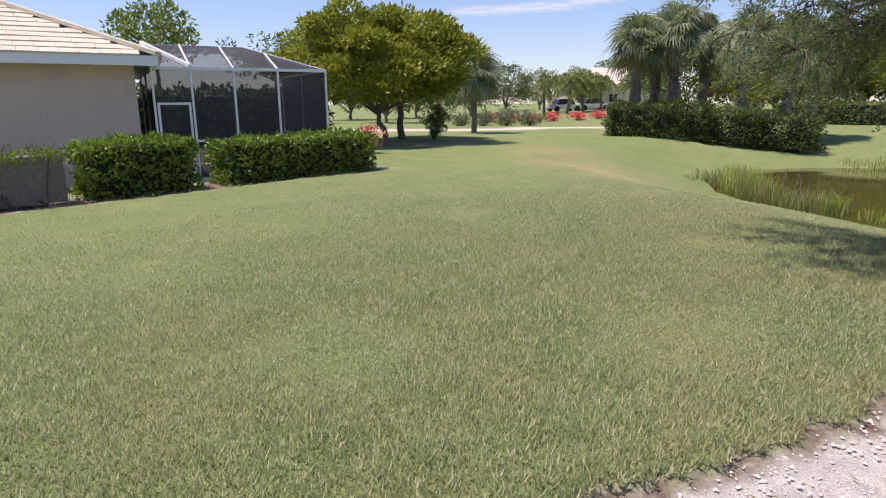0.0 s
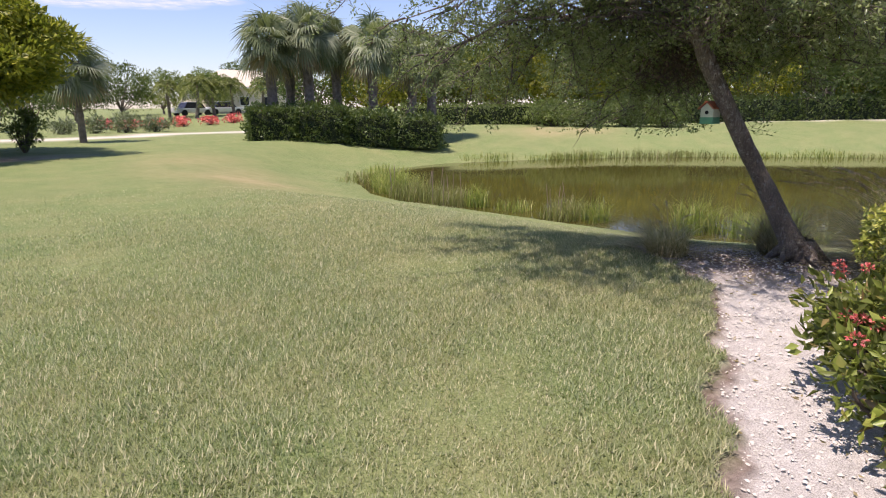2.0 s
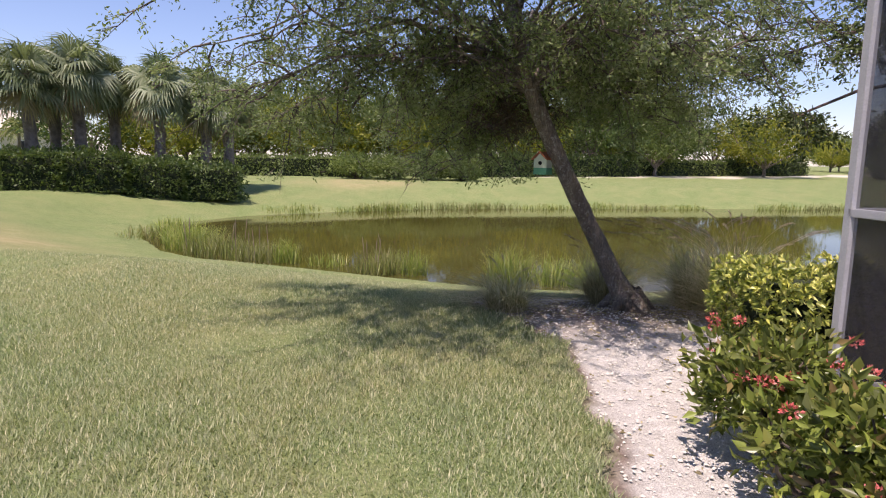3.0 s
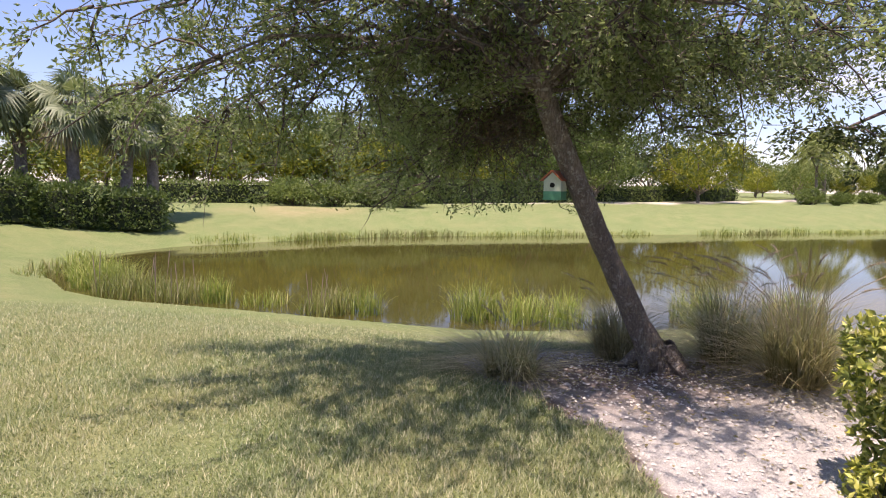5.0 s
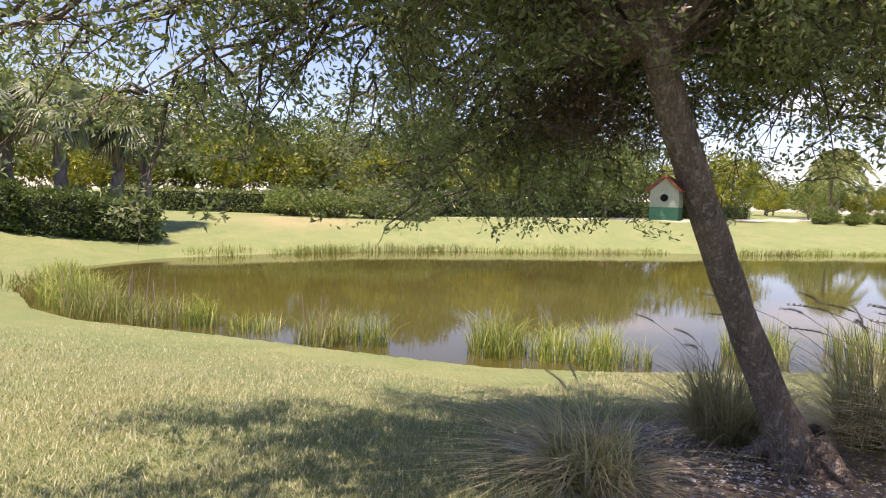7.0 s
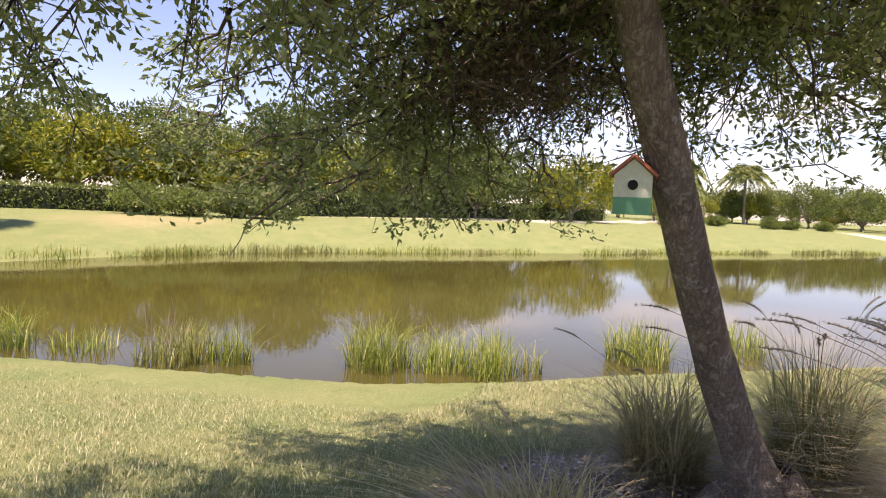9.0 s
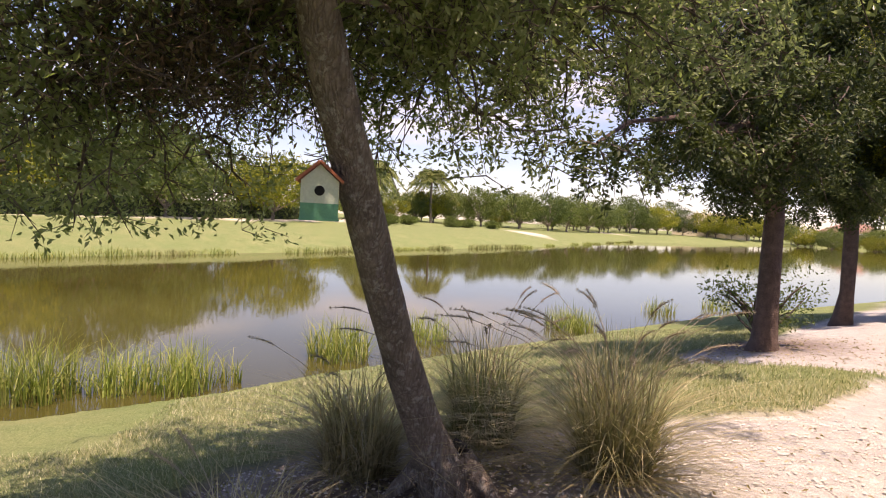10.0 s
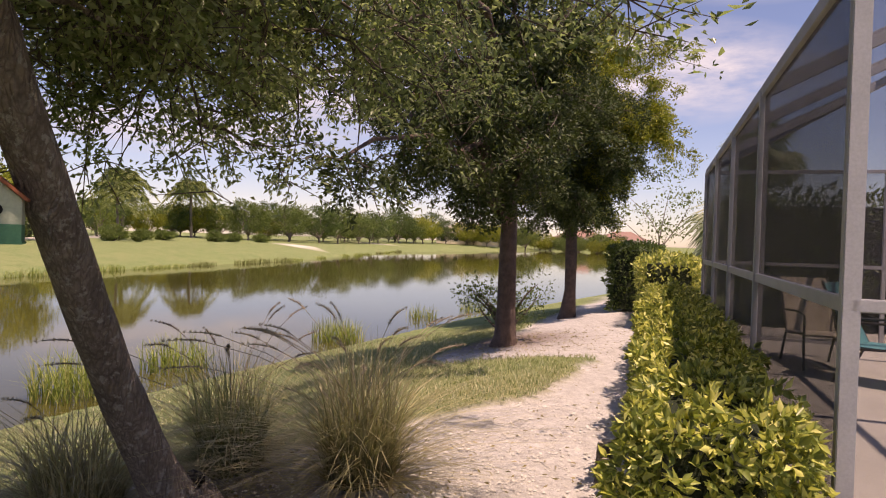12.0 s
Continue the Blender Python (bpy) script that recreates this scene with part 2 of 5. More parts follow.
ALUMINIUM = surface("grey_painted_aluminium", (0.36, 0.36, 0.38), (0.5, 0.5, 0.52), 3, 80, 0.45, 0, 0.05)


def water_material():
    m, t, b = mat_base("pond_water")
    c = ramp(t, noise_fac(t, 0.12), [(0.3, (0.055, 0.05, 0.012)), (0.7, (0.085, 0.08, 0.022))])
    t.links.new(c, b.inputs["Base Color"])
    b.inputs["Roughness"].default_value = 0.03
    b.inputs["IOR"].default_value = 1.33
    mp = node(t, "ShaderNodeMapping")
    mp.inputs["Scale"].default_value = (1.0, 1.0, 1.0)
    t.links.new(coords(t), mp.inputs[0])
    a, c2 = noise_fac(t, 5.0, 3, 0.6, mp.outputs[0]), noise_fac(t, 0.6, 2, 0.5, mp.outputs[0])
    add = t.nodes.new("ShaderNodeMath")
    t.links.new(a, add.inputs[0])
    t.links.new(c2, add.inputs[1])
    bump(t, b, add.outputs[0], 0.075, 0.012)
    return m


WATER_MAT = water_material()


def ground_material():
    m, t, b = mat_base("lawn_and_soil")
    at = t.nodes.new("ShaderNodeAttribute")
    at.attribute_name = "zone"
    sep = t.nodes.new("ShaderNodeSeparateColor")
    t.links.new(at.outputs["Color"], sep.inputs[0])
    at2 = t.nodes.new("ShaderNodeAttribute")
    at2.attribute_name = "soil"
    big, mid, fine, grain = noise_fac(t, 0.35, 5), noise_fac(t, 2.2, 5), noise_fac(t, 28, 4, 0.7), noise_fac(t, 130, 3, 0.7)
    g = ramp(t, mid, [(0.32, (0.085, 0.135, 0.04)), (0.5, (0.15, 0.212, 0.07)), (0.68, (0.23, 0.29, 0.1))])
    g2 = ramp(t, big, [(0.3, (0.12, 0.185, 0.06)), (0.7, (0.14, 0.235, 0.06))])
    g = mixc(t, 0.5, g, g2)
    g = mixc(t, 0.5, g, ramp(t, fine, [(0.34, (0.05, 0.09, 0.025)), (0.52, (0.17, 0.22, 0.08)), (0.68, (0.42, 0.43, 0.21))]))
    g = mixc(t, 0.35, g, ramp(t, noise_fac(t, 62, 3, 0.75), [(0.36, (0.03, 0.06, 0.015)), (0.5, (0.18, 0.23, 0.085)), (0.64, (0.52, 0.52, 0.29))]))
    g = mixc(t, mixc(t, 0.24, (0.0, 0.0, 0.0), ramp(t, noise_fac(t, 0.8, 5, 0.65), [(0.4, (0, 0, 0)), (0.66, (1, 1, 1))])), g, (0.4, 0.35, 0.18))
    dry = ramp(t, mid, [(0.3, (0.27, 0.24, 0.1)), (0.7, (0.42, 0.35, 0.19))])
    dry = mixc(t, 0.35, dry, ramp(t, fine, [(0.3, (0.16, 0.17, 0.06)), (0.7, (0.46, 0.4, 0.24))]))
    g = mixc(t, sep.outputs[1], g, dry)
    sand = ramp(t, noise_fac(t, 9, 6, 0.7), [(0.3, (0.31, 0.29, 0.26)), (0.5, (0.5, 0.47, 0.43)), (0.68, (0.72, 0.69, 0.64))])
    sand = mixc(t, 0.5, sand, ramp(t, grain, [(0.36, (0.17, 0.15, 0.135)), (0.62, (0.82, 0.8, 0.76))]))
    soil = ramp(t, noise_fac(t, 14, 5, 0.7), [(0.3, (0.09, 0.065, 0.05)), (0.55, (0.24, 0.185, 0.155)), (0.75, (0.45, 0.38, 0.33))])
    sand = mixc(t, at2.outputs["Fac"], sand, soil)
    c = mixc(t, sep.outputs[0], g, sand)
    c = mixc(t, sep.outputs[2], c, ramp(t, fine, [(0.3, (0.55, 0.5, 0.42)), (0.7, (0.7, 0.64, 0.55))]))
    t.links.new(c, b.inputs["Base Color"])
    b.inputs["Roughness"].default_value = 0.95
    b.inputs["Specular IOR Level"].default_value = 0.15
    hsum = t.nodes.new("ShaderNodeMath")
    t.links.new(fine, hsum.inputs[0])
    t.links.new(grain, hsum.inputs[1])
    bump(t, b, hsum.outputs[0], 0.7, 0.02)
    return m


GROUND = ground_material()


# ---------------------------------------------------------------- mesh helpers
class Soup:
    """Collects vertices and faces of any size for one mesh."""

    def __init__(self):
        self.v, self.f, self.n = [], [], 0

    def add(self, verts, faces):
        verts, faces = np.asarray(verts, float).reshape(-1, 3), np.asarray(faces, int)
        self.v.append(verts)
        self.f.append(faces + self.n)
        self.n += len(verts)

    def mesh(self, name, material, smooth=False):
        me = bpy.data.meshes.new(name)
        v = np.concatenate(self.v)
        sizes = np.concatenate([np.full(len(f), f.shape[1]) for f in self.f])
        loops = np.concatenate([f.ravel() for f in self.f])
        me.vertices.add(len(v))
        me.vertices.foreach_set("co", v.astype(np.float32).ravel())
        me.loops.add(len(loops))
        me.loops.foreach_set("vertex_index", loops.astype(np.int32))
        me.polygons.add(len(sizes))
        me.polygons.foreach_set("loop_start", np.concatenate([[0], np.cumsum(sizes)[:-1]]).astype(np.int32))
        if smooth:
            me.polygons.foreach_set("use_smooth", np.ones(len(sizes), bool))
        me.update(calc_edges=True)
        me.materials.append(material)
        return me


def thing(name, x=0, y=0, z=0, rz=0, label="", category="", group="", kind=""):
    ob = new(name)
    ob.matrix_world = pose(x, y, z, 0, 0, rz)
    ob.empty_display_size = 0.2
    return tagged(ob, label, category, group, kind)


def part(name, data, material, parent, label=""):
    """One mesh object under a thing or a part; data is a bmesh or a Soup."""
    if isinstance(data, Soup):
        me = data.mesh(name, material, smooth=True)
    elif isinstance(data, bpy.types.Mesh):
        me = data
    else:
        me = bpy.data.meshes.new(name)
        data.to_mesh(me)
        data.free()
        me.materials.append(material)
    ob = new(name, me)
    ob.parent = parent
    return tagged(ob, label)


def solo(name, data, material, label="", category="", group="", kind="", m=None):
    ob = part(name, data, material, None)
    if m is not None:
        ob.matrix_world = m
    return tagged(ob, label, category, group, kind)


def box(bm, x0, x1, y0, y1, z0, z1, bevel=0.0, m=None):
    r = bmesh.ops.create_cube(bm, size=1, matrix=Matrix.LocRotScale(((x0 + x1) / 2, (y0 + y1) / 2, (z0 + z1) / 2), None, (x1 - x0, y1 - y0, z1 - z0)))
    vs = r["verts"]
    if bevel:
        es = list({e for v in vs for e in v.link_edges})
        vs = list({v for f in bmesh.ops.bevel(bm, geom=es, offset=bevel, segments=2, affect="EDGES")["faces"] for v in f.verts} | {v for v in vs if v.is_valid})
    if m is not None:
        bmesh.ops.transform(bm, matrix=m, verts=vs)
    return bm


def boxes(*args, bevel=0.0):
    bm = bmesh.new()
    for a in args:
        box(bm, *a, bevel=bevel)
    return bm


def bar(a, b, w=0.05, d=0.05, bevel=0.004):
    """A beam of square section from a to b."""
    a, b = Vector(a), Vector(b)
    bm = bmesh.new()
    box(bm, -w / 2, w / 2, -d / 2, d / 2, 0, (b - a).length, bevel)
    q = (b - a).to_track_quat("Z", "Y").to_matrix().to_4x4()
    bmesh.ops.transform(bm, matrix=Matrix.Translation(a) @ q, verts=bm.verts)
    return bm


def unit(a):
    return a / np.maximum(np.linalg.norm(a, axis=-1, keepdims=True), 1e-9)


def tube(soup, pts, radii, sides=6, rough=0.0):
    pts, radii = np.asarray(pts, float), np.asarray(radii, float)
    n = len(pts)
    d = unit(np.gradient(pts, axis=0))
    ref = np.where(np.abs(d[:, 2:3]) > 0.9, [[1.0, 0, 0]], [[0, 0, 1.0]])
    s = unit(np.cross(d, ref))
    u = np.cross(d, s)
    ang = np.linspace(0, 2 * np.pi, sides, endpoint=False)
    ring = s[:, None] * np.cos(ang)[None, :, None] + u[:, None] * np.sin(ang)[None, :, None]
    rad = radii[:, None, None] * (1 + rough * rng.normal(size=(n, sides, 1)))
    v = pts[:, None] + ring * rad
    i, j = np.meshgrid(np.arange(n - 1), np.arange(sides), indexing="ij")
    k = (j + 1) % sides
    f = np.stack([i * sides + j, i * sides + k, (i + 1) * sides + k, (i + 1) * sides + j], -1).reshape(-1, 4)
    soup.add(v, f)


def leaf_quads(soup, p, axis, length, width, fold=0.25):
    """Pointed leaves at points p along axis; each is one island of two faces, folded at the midrib."""
    n = len(p)
    axis = unit(axis)
    side = unit(np.cross(axis, unit(rng.normal(size=(n, 3)))))
    nrm = np.cross(axis, side)
    length, width = np.broadcast_to(length, n)[:, None], np.broadcast_to(width, n)[:, None]
    mid = p + axis * length * 0.45
    a, b = p, p + axis * length - nrm * length * 0.1
    l = mid + side * width / 2 + nrm * width * fold
    r = mid - side * width / 2 + nrm * width * fold
    v = np.stack([a, l, b, r], 1).reshape(-1, 3)
    i = np.arange(n)[:, None] * 4
    soup.add(v, np.concatenate([i + [[0, 2, 1]], i + [[0, 3, 2]]]))


def blades(soup, base, heading, height, reach, width, segs=3, power=1.8):
    """Grass blades that rise and arch outward."""
    n = len(base)
    t = np.linspace(0, 1, segs + 1)
    hx = np.stack([np.cos(heading), np.sin(heading), 0 * heading], 1)
    sx = np.stack([-np.sin(heading), np.cos(heading), 0 * heading], 1)
    rise = t[None, :] - 0.35 * t[None, :] ** 3 * np.minimum(1, reach / np.maximum(height, 1e-3))[:, None]
    out = t[None, :] ** power
    c = base[:, None] + hx[:, None] * (reach[:, None] * out)[..., None] + np.array([0, 0, 1.0]) * (height[:, None] * rise)[..., None]
    w = (np.broadcast_to(width, n)[:, None] * (1 - 0.92 * t[None, :] ** 1.5) / 2)[..., None]
    v = np.stack([c - sx[:, None] * w, c + sx[:, None] * w], 2).reshape(-1, 3)
    i = (np.arange(n) * (segs + 1) * 2)[:, None, None] + (np.arange(segs) * 2)[None, :, None]
    f = (i + np.array([0, 1, 3, 2])).reshape(-1, 4)
    soup.add(v, f)
    return c[:, -1]


# ---------------------------------------------------------------- plan: pond, path, ground height
POND = np.array([(8.9, 19.5), (8.9, 17.5), (9.8, 14.5), (10.4, 12.1), (11.1, 9.6), (12.2, 7.8), (13.4, 6.4), (15.4, 3.6), (18.4, -0.7), (21.0, -4.5),
                 (29.4, -19.8), (60, -62), (120, -125), (160, -150), (175, -125), (152, -98), (112, -42), (66, -11), (48, 5.7), (43, 9), (34.4, 17),
                 (27.3, 23.3), (23, 25.1), (16.5, 26.7), (12.5, 25.8), (9.85, 22.6)])
SAND = np.array([(-2.5, -6), (-2.0, -0.2), (-0.9, 1.5), (0.0, 1.98), (0.8, 2.36), (1.5, 2.72), (2.6, 3.3), (3.4, 3.9), (4.5, 4.62), (5.15, 5.1), (5.45, 5.66),
                 (5.72, 6.37), (6.2, 7.0), (6.9, 7.0), (7.7, 6.6), (8.3, 5.7), (8.3, 4.4), (8.3, 3.2), (8.5, 2.1), (9.1, 0.95), (9.8, 0.0), (10.4, 0.7), (10.9, 1.7),
                 (12.0, 1.3), (13.0, 0.0), (13.7, -1.6), (15.6, -3.6), (17.2, -5.8), (24, -14), (20, -14), (14.6, -8), (10, -3.5), (4.9, 2.8), (2.4, 1.2), (1.4, -6)])


def signed(poly, x, y):
    """Distance to the outline, negative inside."""
    x, y = np.asarray(x, float), np.asarray(y, float)
    best, inside = np.full(x.shape, 1e9), np.zeros(x.shape, bool)
    for (ax, ay), (bx, by) in zip(poly, np.roll(poly, -1, axis=0)):
        ex, ey = bx - ax, by - ay
        h = np.clip(((x - ax) * ex + (y - ay) * ey) / (ex * ex + ey * ey), 0, 1)
        best = np.minimum(best, np.hypot(x - ax - h * ex, y - ay - h * ey))
        cross = (ay > y) != (by > y)
        with np.errstate(divide="ignore", invalid="ignore"):
            inside ^= cross & (x < ex * (y - ay) / (ey if ey else 1e-9) + ax)
    return np.where(inside, -best, best)


def smooth(t):
    t = np.clip(t, 0, 1)
    return t * t * (3 - 2 * t)


def wave(x, y, s, k=0.0):
    return np.sin(x * s + 1.3 * np.sin(y * s * 0.7 + k)) * np.sin(y * s * 1.1 + 1.7 * np.sin(x * s * 0.6 + 2 * k))


def gz(x, y):
    x, y = np.asarray(x, float), np.asarray(y, float)
    d = signed(POND, x, y)
    z = np.where(d > 0, WATER + 0.95 * smooth(d / 6.8) + 0.15 * np.clip(d / 0.9, 0, 1), WATER - 0.9 * smooth(-d / 4 + 0.1))
    z = z + 0.85 * smooth((d - 5) / 38) * smooth((x + 0.3 * y - 26) / 14)
    along, behind = 0.662 * (x + 5) + 0.749 * (y - 13.9), 0.662 * (y - 13.9) - 0.749 * (x + 5)
    z = z - 0.3 * smooth((behind - 0.3) / 1.6) * smooth((6.5 - along) / 2)
    return z + 0.03 * wave(x, y, 0.5) * smooth((d - 1) / 4)


def g1(x, y):
    return float(gz(np.array([x]), np.array([y]))[0])


# ---------------------------------------------------------------- ground, water
def grid_axis(lo, hi, step, far, ratio=1.1):
    a = list(np.arange(lo, hi + 1e-6, step))
    s = step
    while a[-1] < far:
        s *= ratio
        a.append(a[-1] + s)
    s = step
    while a[0] > -far:
        s *= ratio
        a.insert(0, a[0] - s)
    return np.array(a)


def build_ground():
    xs, ys = grid_axis(-3.0, 16.0, 0.1, 900), grid_axis(-6.0, 20.0, 0.1, 900)
    X, Y = np.meshgrid(xs, ys, indexing="ij")
    sd = signed(SAND, X, Y) + 0.07 * wave(X, Y, 5.0) + 0.05 * wave(X, Y, 17.0, 1.0)
    Z = gz(X, Y)
    sand = smooth(0.5 - sd / 0.08)
    # mulch strip along the hedges, its brown also standing in for their shadow line
    along, behind = 0.662 * (X + 5) + 0.749 * (Y - 13.9), 0.662 * (Y - 13.9) - 0.749 * (X + 5)
    mulch_shadow = smooth((0.85 - np.abs(behind + 0.05) + 0.06 * wave(X, Y, 3.0)) / 0.15) * smooth((5.0 - along) / 0.4)
    sand = np.maximum(sand, np.maximum(mulch_shadow, smooth(1.2 - np.hypot((X + 2.3) / 4.2, (Y - 27.2) / 1.6))))
    Z = Z - 0.055 * sand + sand * 0.012 * wave(X, Y, 9, 0.4)
    Z = Z + (1 - sand) * 0.006 * wave(X, Y, 14, 0.3)
    dry = 0.95 * smooth(1 - np.hypot((X - 4.5) / 3.6, (Y - 20.5) / 9)) + 1.1 * smooth(1.3 - np.hypot((X - 28.0) / 5.0, (Y - 32) / 4.0))
    dry = dry + 0.5 * smooth(1 - np.hypot((X - 4.6) / 3.0, (Y - 9.5) / 5)) + 0.75 * smooth(1.3 - np.hypot((X - 9.0) / 1.0, (Y - 1.5) / 1.6))
    dry = np.clip(dry * (0.75 + 0.5 * wave(X, Y, 0.9, 0.7)), 0, 1)
    soil = smooth(1.25 - np.hypot((X - 6.9) / 1.7, (Y - 5.6) / 1.5)) + smooth(1.2 - np.hypot((X - 12.6) / 1.8, (Y + 0.4) / 1.5))
    soil = soil + mulch_shadow + smooth(1.2 - np.hypot((X + 2.3) / 4.2, (Y - 27.2) / 1.6)) + smooth(1.3 - np.abs(sd + 0.04) / 0.08) * smooth((8.0 - X) / 1.0)
    cart = np.zeros_like(X)
    for line in (((-6, 41.5), (1, 41.5), (9, 44.5), (20, 46.0)), ((40, 36.5), (52, 27.5), (66, 17.5), (84, 9), (100, 6))):
        for (ax, ay), (bx, by) in zip(line, line[1:]):
            ex, ey = bx - ax, by - ay
            h = np.clip(((X - ax) * ex + (Y - ay) * ey) / (ex * ex + ey * ey), 0, 1)
            cart = np.maximum(cart, smooth(2.0 - np.hypot(X - ax - h * ex, Y - ay - h * ey) / 0.9))
    for cx, cy, rx, ry in ((91, -17, 5, 2.2), (135, -46, 6, 2.5)):
        cart = np.maximum(cart, smooth(3 - 2.4 * np.hypot((X - cx) / rx, (Y - cy) / ry)))
    nx, ny = X.shape
    i, j = np.meshgrid(np.arange(nx - 1), np.arange(ny - 1), indexing="ij")
    f = np.stack([i * ny + j, (i + 1) * ny + j, (i + 1) * ny + j + 1, i * ny + j + 1], -1).reshape(-1, 4)
    s = Soup()
    s.add(np.stack([X, Y, Z], -1), f)
    ob = solo("ground", s, GROUND, "mown green lawn with dry patches and a pale shell path", "ground", kind="structure")
    zone = ob.data.color_attributes.new("zone", "FLOAT_COLOR", "POINT")
    zone.data.foreach_set("color", np.stack([sand, dry, cart, np.ones_like(X)], -1).astype(np.float32).ravel())
    so = ob.data.attributes.new("soil", "FLOAT", "POINT")
    so.data.foreach_set("value", np.clip(soil, 0, 1).astype(np.float32).ravel())


build_ground()


def build_water():
    bm = bmesh.new()
    c = POND.mean(axis=0)
    out = []
    for i in range(len(POND)):
        a, b, n = POND[i - 1], POND[i], POND[(i + 1) % len(POND)]
        t = unit(n - a)
        out.append(b + np.array([t[1], -t[0]]) * 1.2)
    vs = [bm.verts.new((x, y, 0)) for x, y in out]
    bm.faces.new(vs)
    bmesh.ops.recalc_face_normals(bm, faces=bm.faces)
    if bm.faces[:][0].normal.z < 0:
        bmesh.ops.reverse_faces(bm, faces=bm.faces)
    bmesh.ops.triangulate(bm, faces=bm.faces)
    solo("water", bm, WATER_MAT, "still olive-green pond water reflecting sky and trees", "pond", kind="structure", m=pose(0, 0, WATER))


build_water()

# ---------------------------------------------------------------- growing things: functions
def clump_points(n, center, radii, shell=0.55):
    d = unit(rng.normal(size=(n, 3)))
    r = (shell + (1 - shell) * rng.random((n, 1))) ** 0.7
    return np.asarray(center) + d * r * np.asarray(radii), d


def crown_soup(blobs, per, leaf, width, droop=0.0, lift=0.3, flatten=0.7):
    """Leaves in many small clumps; blobs: rows of centre and radius."""
    s = Soup()
    for cx, cy, cz, r in blobs:
        p, d = clump_points(per, (cx, cy, cz), (r, r, r * flatten), 0.35)
        ax = d + rng.normal(size=p.shape) * 0.6 + np.array([0, 0, lift - droop])
        leaf_quads(s, p, ax, leaf * (0.7 + 0.6 * rng.random(per)), width * (0.7 + 0.6 * rng.random(per)))
    return s


def blob_field(n, center, radii, r, shell=0.45, flat=0.0):
    c, d = clump_points(n, center, radii, shell)
    if flat:
        c[:, 2] = np.maximum(c[:, 2], center[2] - flat * radii[2])
    return [(*p, r * (0.7 + 0.6 * rng.random())) for p in c]


def limb_paths(s, base, tips, r0, sides=7, sag=0.15):
    base = np.asarray(base, float)
    for tip in tips:
        tip = np.asarray(tip, float)
        t = np.linspace(0, 1, 6)[:, None]
        bend = rng.normal(size=3) * 0.08 * np.linalg.norm(tip - base)
        p = base + (tip - base) * t + bend * np.sin(np.pi * t) + np.array([0, 0, 1]) * sag * np.sin(np.pi * t) * np.linalg.norm(tip - base) * 0.4
        tube(s, p, r0 * (1 - 0.82 * t[:, 0]), sides, 0.04)


def leafy_tree(height, spread, trunk_h, trunk_r, leafmat, barkmat, label, n=46, per=60, leaf=0.26, width=0.13, flat=0.6, lean=(0, 0), category="tree", group="", name="tree", stems=1, blob=0.13, flatten=0.7):
    ob = thing(name, label=label, category=category, group=group)
    top = np.array([lean[0], lean[1], trunk_h])
    for k in range(stems):
        s = Soup()
        off = np.array([0.35 * math.cos(2.4 * k), 0.35 * math.sin(2.4 * k), 0]) * (stems > 1)
        t = np.linspace(0, 1, 7)[:, None]
        p = np.array([0, 0, -0.15]) + off * (0.4 + t) + (top - [0, 0, -0.15]) * t + 0.05 * rng.normal(size=(7, 3)) * [1, 1, 0] * (t > 0)
        tube(s, p, trunk_r * (1.35 - 0.55 * t[:, 0] ** 0.4), 9, 0.05)
        part("trunk", s, barkmat, ob)
    c = np.array([lean[0] * 1.3, lean[1] * 1.3, (trunk_h + height) / 2 + 0.2])
    rad = (spread / 2, spread / 2, (height - trunk_h) / 2)
    bl = blob_field(n, c, rad, spread * blob, 0.45, flat)
    s = Soup()
    limb_paths(s, top - [0, 0, 0.15], [np.array(b[:3]) for b in bl[: max(6, n // 6)]], trunk_r * 0.55, 6)
    part("limb", s, barkmat, ob)
    part("crown", crown_soup(bl, per, leaf, width, flatten=flatten), leafmat, ob)
    return ob


def put(proto, x, y, rz=0, scale=1.0, dz=0.0, zs=None):
    m = pose(x, y, g1(x, y) + dz, 0, 0, rz) @ Matrix.Diagonal((scale, scale, zs or scale, 1))
    return copy_thing(proto, m)


def place(ob, x, y, rz=0, dz=0.0):
    ob.matrix_world = pose(x, y, g1(x, y) + dz, 0, 0, rz)
    return ob


